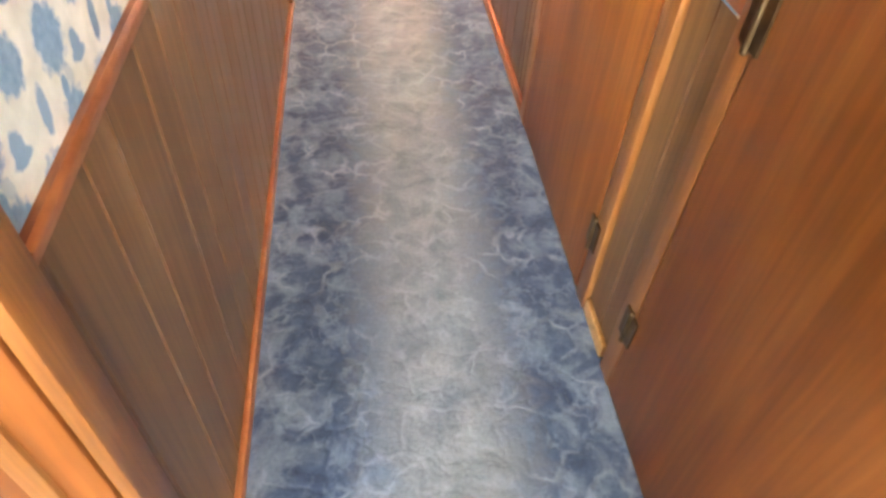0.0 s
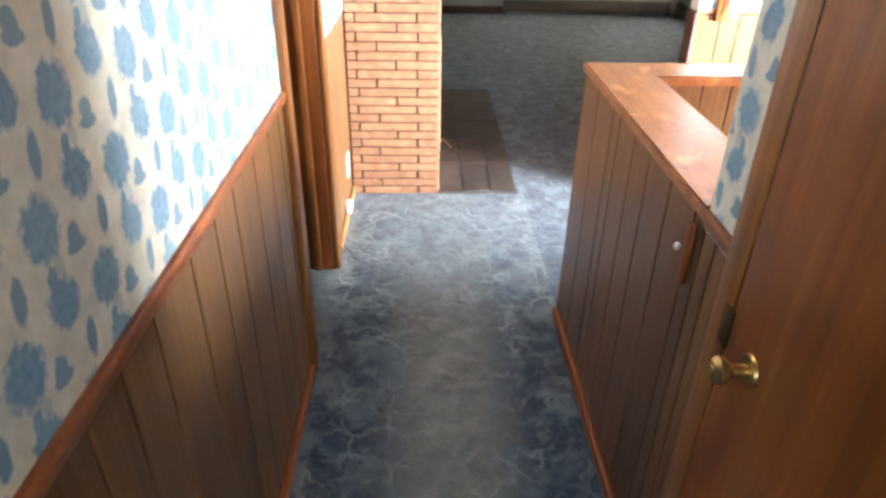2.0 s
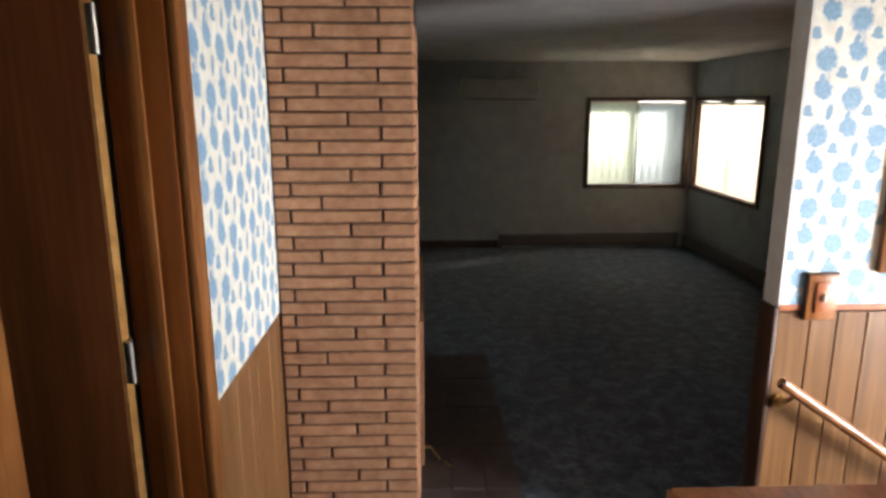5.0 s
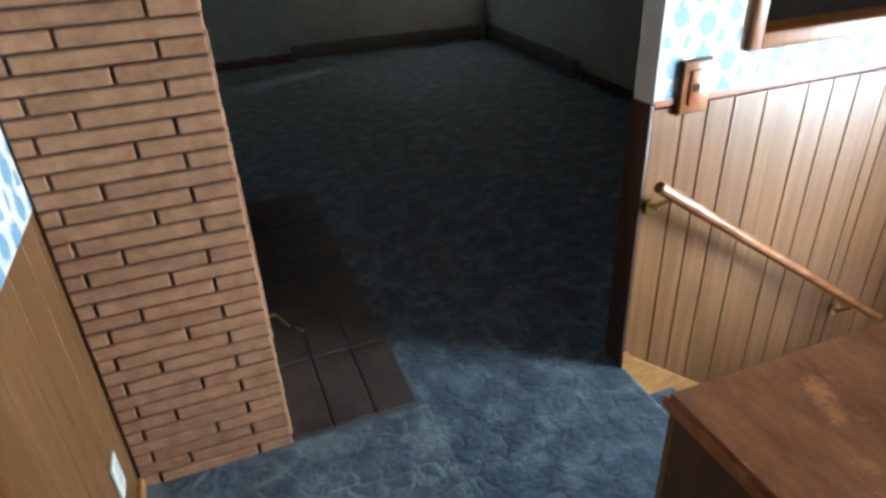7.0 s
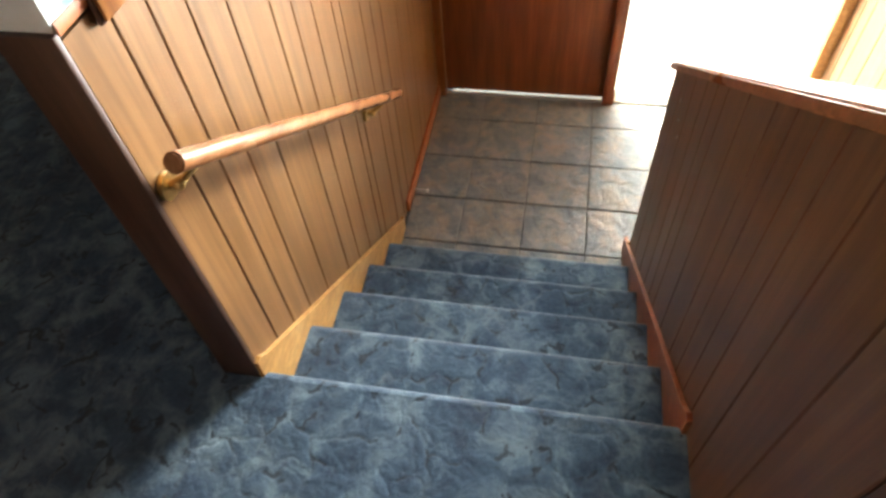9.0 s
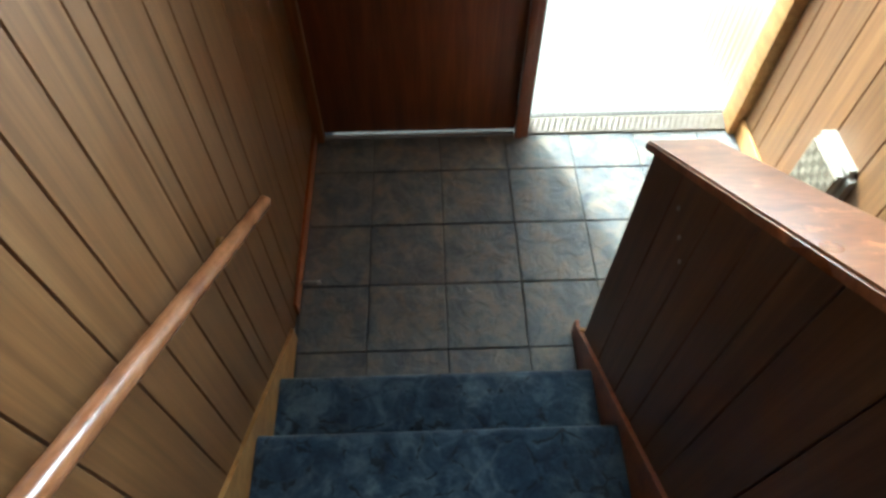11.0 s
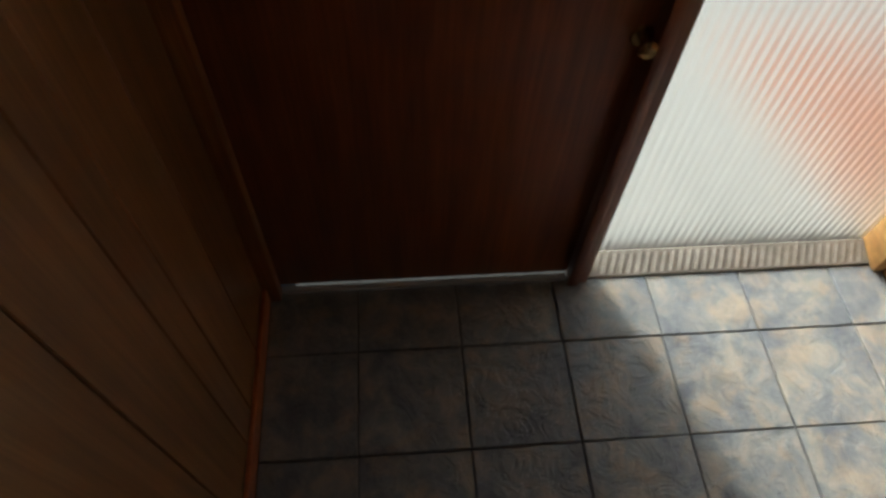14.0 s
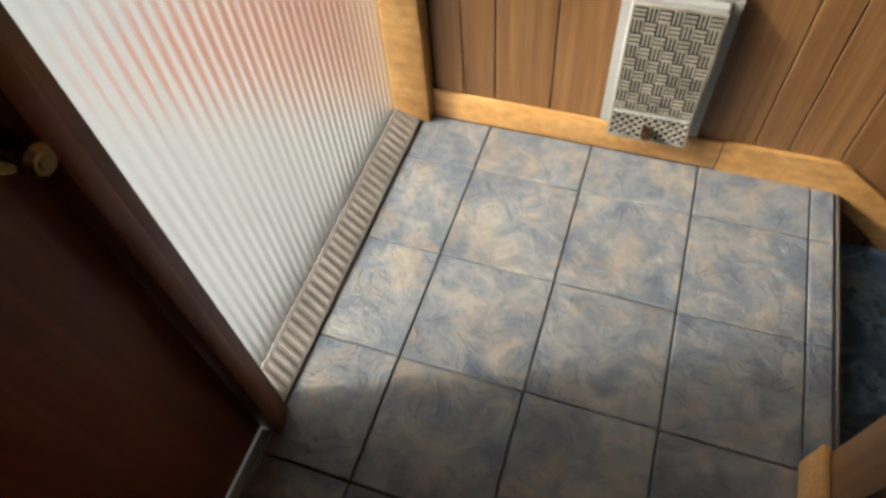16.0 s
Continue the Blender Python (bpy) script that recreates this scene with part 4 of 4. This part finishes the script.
heater_run(1.12, 3.13, 0)
heater_run(8.05, 9.85, 1)
ac = thing("air_conditioner", "aged white wall air conditioner under the ceiling", "air conditioner")
bm = bmesh.new(); bx(bm, (0.66, YF - 0.20, 1.66), (1.50, YF - 0.001, 1.88)); bmesh.ops.bevel(bm, geom=list(bm.edges), offset=0.02, segments=3, affect="EDGES")
part("body", bm, ACW, ac, smooth=True)
solid("outlet_slot", (0.70, YF - 0.19, 1.655), (1.46, YF - 0.12, 1.664), BLACK, ac)
solid("flap", (0.70, YF - 0.206, 1.675), (1.46, YF - 0.198, 1.70), ACW, ac, 0.003)


def win(name, axis, a, b, at, label):
    """A two-part sliding window with wooden casing."""
    w_ = tagged(new(name), label, "window", kind="structure")

    def bar(nm, s0, s1, z0, z1, d0, d1, m_):
        if axis == 0:
            return solid(nm, (s0, at + d0, z0), (s1, at + d1, z1), m_, w_, 0.004)
        return solid(nm, (at + d0, s0, z0), (at + d1, s1, z1), m_, w_, 0.004)
    for s0, s1, z0, z1, nm in ((a, b, 0.68, 0.72, "window_sill"), (a, b, 1.64, 1.68, "frame_head"), (a, a + 0.045, 0.72, 1.64, "frame_side"), (b - 0.045, b, 0.72, 1.64, "frame_side")):
        bar(nm, s0, s1, z0, z1, -0.02, 0.10, DARKW)
    mid_ = (a + b) / 2
    bar("sash_stile", mid_ - 0.012, mid_ + 0.012, 0.72, 1.64, 0.05, 0.075, ACW)
    for s0, s1, off in ((a + 0.045, mid_, 0.055), (mid_, b - 0.045, 0.068)):
        p_ = bar("pane", s0, s1, 0.72, 1.64, off, off + 0.005, CLEAR)
        p_.visible_shadow = False
    return w_


win("window_2", 0, 2.05, XF - 0.04, YF, "corner window of the living room")
win("window_3", 1, 8.40, YF - 0.04, XF, "side window of the living room")


def blind(name, axis, a, b, at, z0, z1, label, cloth=BLIND):
    bl = thing(name, label, "blind")
    bm = bmesh.new()
    n_ = 30
    vs = []
    for k_ in range(n_ + 1):
        s_ = a + (b - a) * k_ / n_
        d_ = at + 0.0025 * math.sin(k_ * 1.3)
        vs.append([bm.verts.new((s_, d_, z) if axis == 0 else (d_, s_, z)) for z in (z0, z1)])
    for p_, q_ in zip(vs, vs[1:]):
        bm.faces.new((p_[0], q_[0], q_[1], p_[1]))
    so = part("cloth", bm, cloth, bl, smooth=True)
    md = so.modifiers.new("thickness", "SOLIDIFY"); md.thickness = 0.002
    solid("head_rail", (a, at - 0.012, z1 - 0.004) if axis == 0 else (at - 0.012, a, z1 - 0.004), (b, at + 0.012, z1 + 0.02) if axis == 0 else (at + 0.012, b, z1 + 0.02), WHITEP, bl, 0.003)


blind("window_shade", 1, 8.46, 9.88, XF + 0.035, 0.725, 1.605, "cream translucent blind drawn over the side window")
# Added over this half to stop the sun; its green stands for foliage.
blind("window_shade", 0, 2.10, 2.625, YF + 0.035, 0.725, 1.625, "pale greenish translucent blind added over half of the corner window to block sun", BLIND2)
blind("window_shade", 0, 2.64, 3.17, YF + 0.035, 0.725, 1.605, "pale bluish translucent blind over half of the corner window", BLIND3)

# ---- side rooms behind the west wall, plain and closed ----
setting("wall_side_west", (-3.52, -1.7, 0), (-3.4, YB, CH), PLASTER, "plain side room wall")
setting("wall_side_mid", (-3.4, 2.0, 0), (XL - 0.12, 2.1, CH), PLASTER, "plain wall between the side rooms")
setting("wall_side_south", (-3.4, -1.8, 0), (-2.6, -1.7, CH), PLASTER, "plain side room wall")
setting("wall_side_south_2", (-1.0, -1.8, 0), (XL, -1.7, CH), PLASTER, "plain side room wall")
# Unseen end wall, left open here to let added light down the hall.
setting("wall_side_south_5", (XL, -1.8, 0), (XR + 0.13, -1.7, 0.4), PLASTER, "wall below the unseen end opening added for light")
setting("wall_side_south_6", (XL, -1.8, 2.25), (XR + 0.13, -1.7, CH), PLASTER, "wall above the unseen end opening added for light")
setting("wall_side_south_3", (-2.6, -1.8, 0), (-1.0, -1.7, 0.5), PLASTER, "wall below the side room window")
setting("wall_side_south_4", (-2.6, -1.8, 2.2), (-1.0, -1.7, CH), PLASTER, "wall above the side room window")
setting("wall_stairwell_west", (0.2, 2.5, -2.6), (XR + 0.009, 3.8, -0.25), PLASTER, "closed foot of the stairwell")

# ---- outside ----
setting("ground", (3.752, -60, -1.25), (90, 90, -0.98), CONCRETE, "pale sunlit paving outside the entry")
setting("ground_2", (-70, 10.2, -0.62), (3.80, 90, -0.5), GRASS, "lawn outside the living room")
setting("ground_3", (-70, -60, -0.62), (3.80, -1.85, -0.5), GRASS, "lawn behind the house")
pt = thing("outdoor_mat", "sunlit orange outdoor mat lying on the pale paving", "mat")
solid("pad", (3.80, 1.70, -0.98), (4.62, 2.72, -0.958), CLAY, pt, 0.006)


def shrub(x, y, z, h_, r_, seed):
    rnd = random.Random(seed)
    t_ = thing("tree", "leafy green tree outside the window", "tree", "garden trees")
    bm = bmesh.new()
    tube(bm, (x, y, z), (x, y, z + h_ * 0.55), 0.10, 8, 0.06)
    for k_ in range(6):
        a_ = rnd.uniform(0, 6.28)
        tube(bm, (x, y, z + h_ * rnd.uniform(0.3, 0.5)), (x + r_ * 0.6 * math.cos(a_), y + r_ * 0.6 * math.sin(a_), z + h_ * rnd.uniform(0.6, 0.9)), 0.04, 6, 0.015)
    part("trunk", bm, BARK, t_)
    vs, fs = [], []
    for k_ in range(5000):
        a_, b_, q = rnd.uniform(0, 6.28), rnd.uniform(-1, 1), rnd.random() ** 0.4
        c_ = Vector((math.cos(a_) * math.sqrt(1 - b_ * b_) * r_ * q, math.sin(a_) * math.sqrt(1 - b_ * b_) * r_ * q, b_ * h_ * 0.38 * q)) * (0.8 + 0.3 * noise.noise(Vector((a_, b_ * 2, seed))))
        c_ += Vector((x, y, z + h_ * 0.66))
        u_ = Vector((rnd.uniform(-1, 1), rnd.uniform(-1, 1), rnd.uniform(-1, 1))).normalized() * 0.07
        v_ = u_.orthogonal().normalized() * 0.04
        n_ = len(vs)
        vs += [c_ - u_, c_ + v_, c_ + u_, c_ - v_]
        fs.append((n_, n_ + 1, n_ + 2, n_ + 3))
    me = bpy.data.meshes.new("crown")
    me.from_pydata(vs, [], fs)
    me.materials.append(LEAFM)
    o = new("crown", me); o.parent = t_


for k_, (x, y) in enumerate(((1.8, 17.0), (4.6, 18.5))):
    shrub(x, y, -0.5 if x < 3.8 else -1.05, 4.4, 1.7, k_)

# ---- pieces: hearth slabs, bricks, tiles ----
rnd = random.Random(4)


def shared(name, size, bevel, material):
    bm = bx(bmesh.new(), (-size[0] / 2, -size[1] / 2, -size[2] / 2), tuple(q / 2 for q in size))
    if bevel:
        bmesh.ops.bevel(bm, geom=list(bm.edges), offset=bevel, segments=1, affect="EDGES")
    me = bpy.data.meshes.new(name)
    bm.to_mesh(me); bm.free()
    me.materials.append(material)
    return me


def piece(name, me, parent, loc, turn=0.0):
    o = new(name, me)
    o.parent = parent
    o.matrix_local = Matrix.Translation(loc) @ Matrix.Rotation(turn, 4, "Z")
    return o


hx = [0.222, 0.358, 0.505, 0.652]
for i in range(3):
    hm = shared("slab", (hx[i + 1] - hx[i] - 0.006, 0.37, 0.02), 0.003, HEARTHM)
    for j in range(5):
        piece("slab", hm, hb, ((hx[i] + hx[i + 1]) / 2, YB + 0.195 + 0.383 * j, 0.004 + rnd.uniform(-0.001, 0.001)))

course, xb0, xb1 = 0.0442, -0.232, 0.226
full, half = 0.188, 0.092
kinds = {}


def brick(parent, x0, x1, y, z, east):
    ln_ = round(x1 - x0 - 0.009, 3)
    key = (ln_, east)
    if key not in kinds:
        kinds[key] = shared("brick", (0.028, ln_, course - 0.0065) if east else (ln_, 0.028, course - 0.0065), 0.0035, BRICKM)
    if east:
        return piece("brick", kinds[key], parent, (0.213 + rnd.uniform(-0.002, 0.002), (x0 + x1) / 2, z))
    return piece("brick", kinds[key], parent, ((x0 + x1) / 2, y + 0.008 + rnd.uniform(-0.0025, 0.0025), z), rnd.uniform(-0.006, 0.006))


for c in range(int(CH / course)):
    z = course * (c + 0.5)
    cuts = [(0.053, 0.345), (0.15,), (0.053, 0.345), (0.245,)][c % 4]
    xs = [xb0] + [xb0 + q + rnd.uniform(-0.004, 0.004) for q in cuts] + [xb1]
    for a, b in zip(xs, xs[1:]):
        brick(ch, a, b, YB, z, False)
for c in range(int(1.9 / course)):
    z = course * (c + 0.5)
    at = YB + 0.03
    for s_ in (0.13, 0.26, 0.26) if c % 2 else (0.26, 0.26, 0.13):
        if at + s_ < 5.5:
            brick(ch, at, at + s_, 0, z, True)
        at += s_

xs = [3.612, 3.41, 3.122, 2.838, 2.562, 2.425]
ys = [YN - 0.012, 4.42, 4.13, 3.84, 3.55, 3.26, 2.97, YS + 0.012]
for i in range(5):
    for j in range(7):
        xa, xb, ya, yb = xs[i + 1], xs[i], ys[j + 1], ys[j]
        if i == 4 and ya < 3.5:
            xa = 2.505
        me = shared("tile", (xb - xa - 0.004, yb - ya - 0.004, 0.012), 0.0025, TILEM)
        piece("tile", me, LANDING, ((xa + xb) / 2, (ya + yb) / 2, ZL - 0.006 + rnd.uniform(-0.0008, 0.0008)))
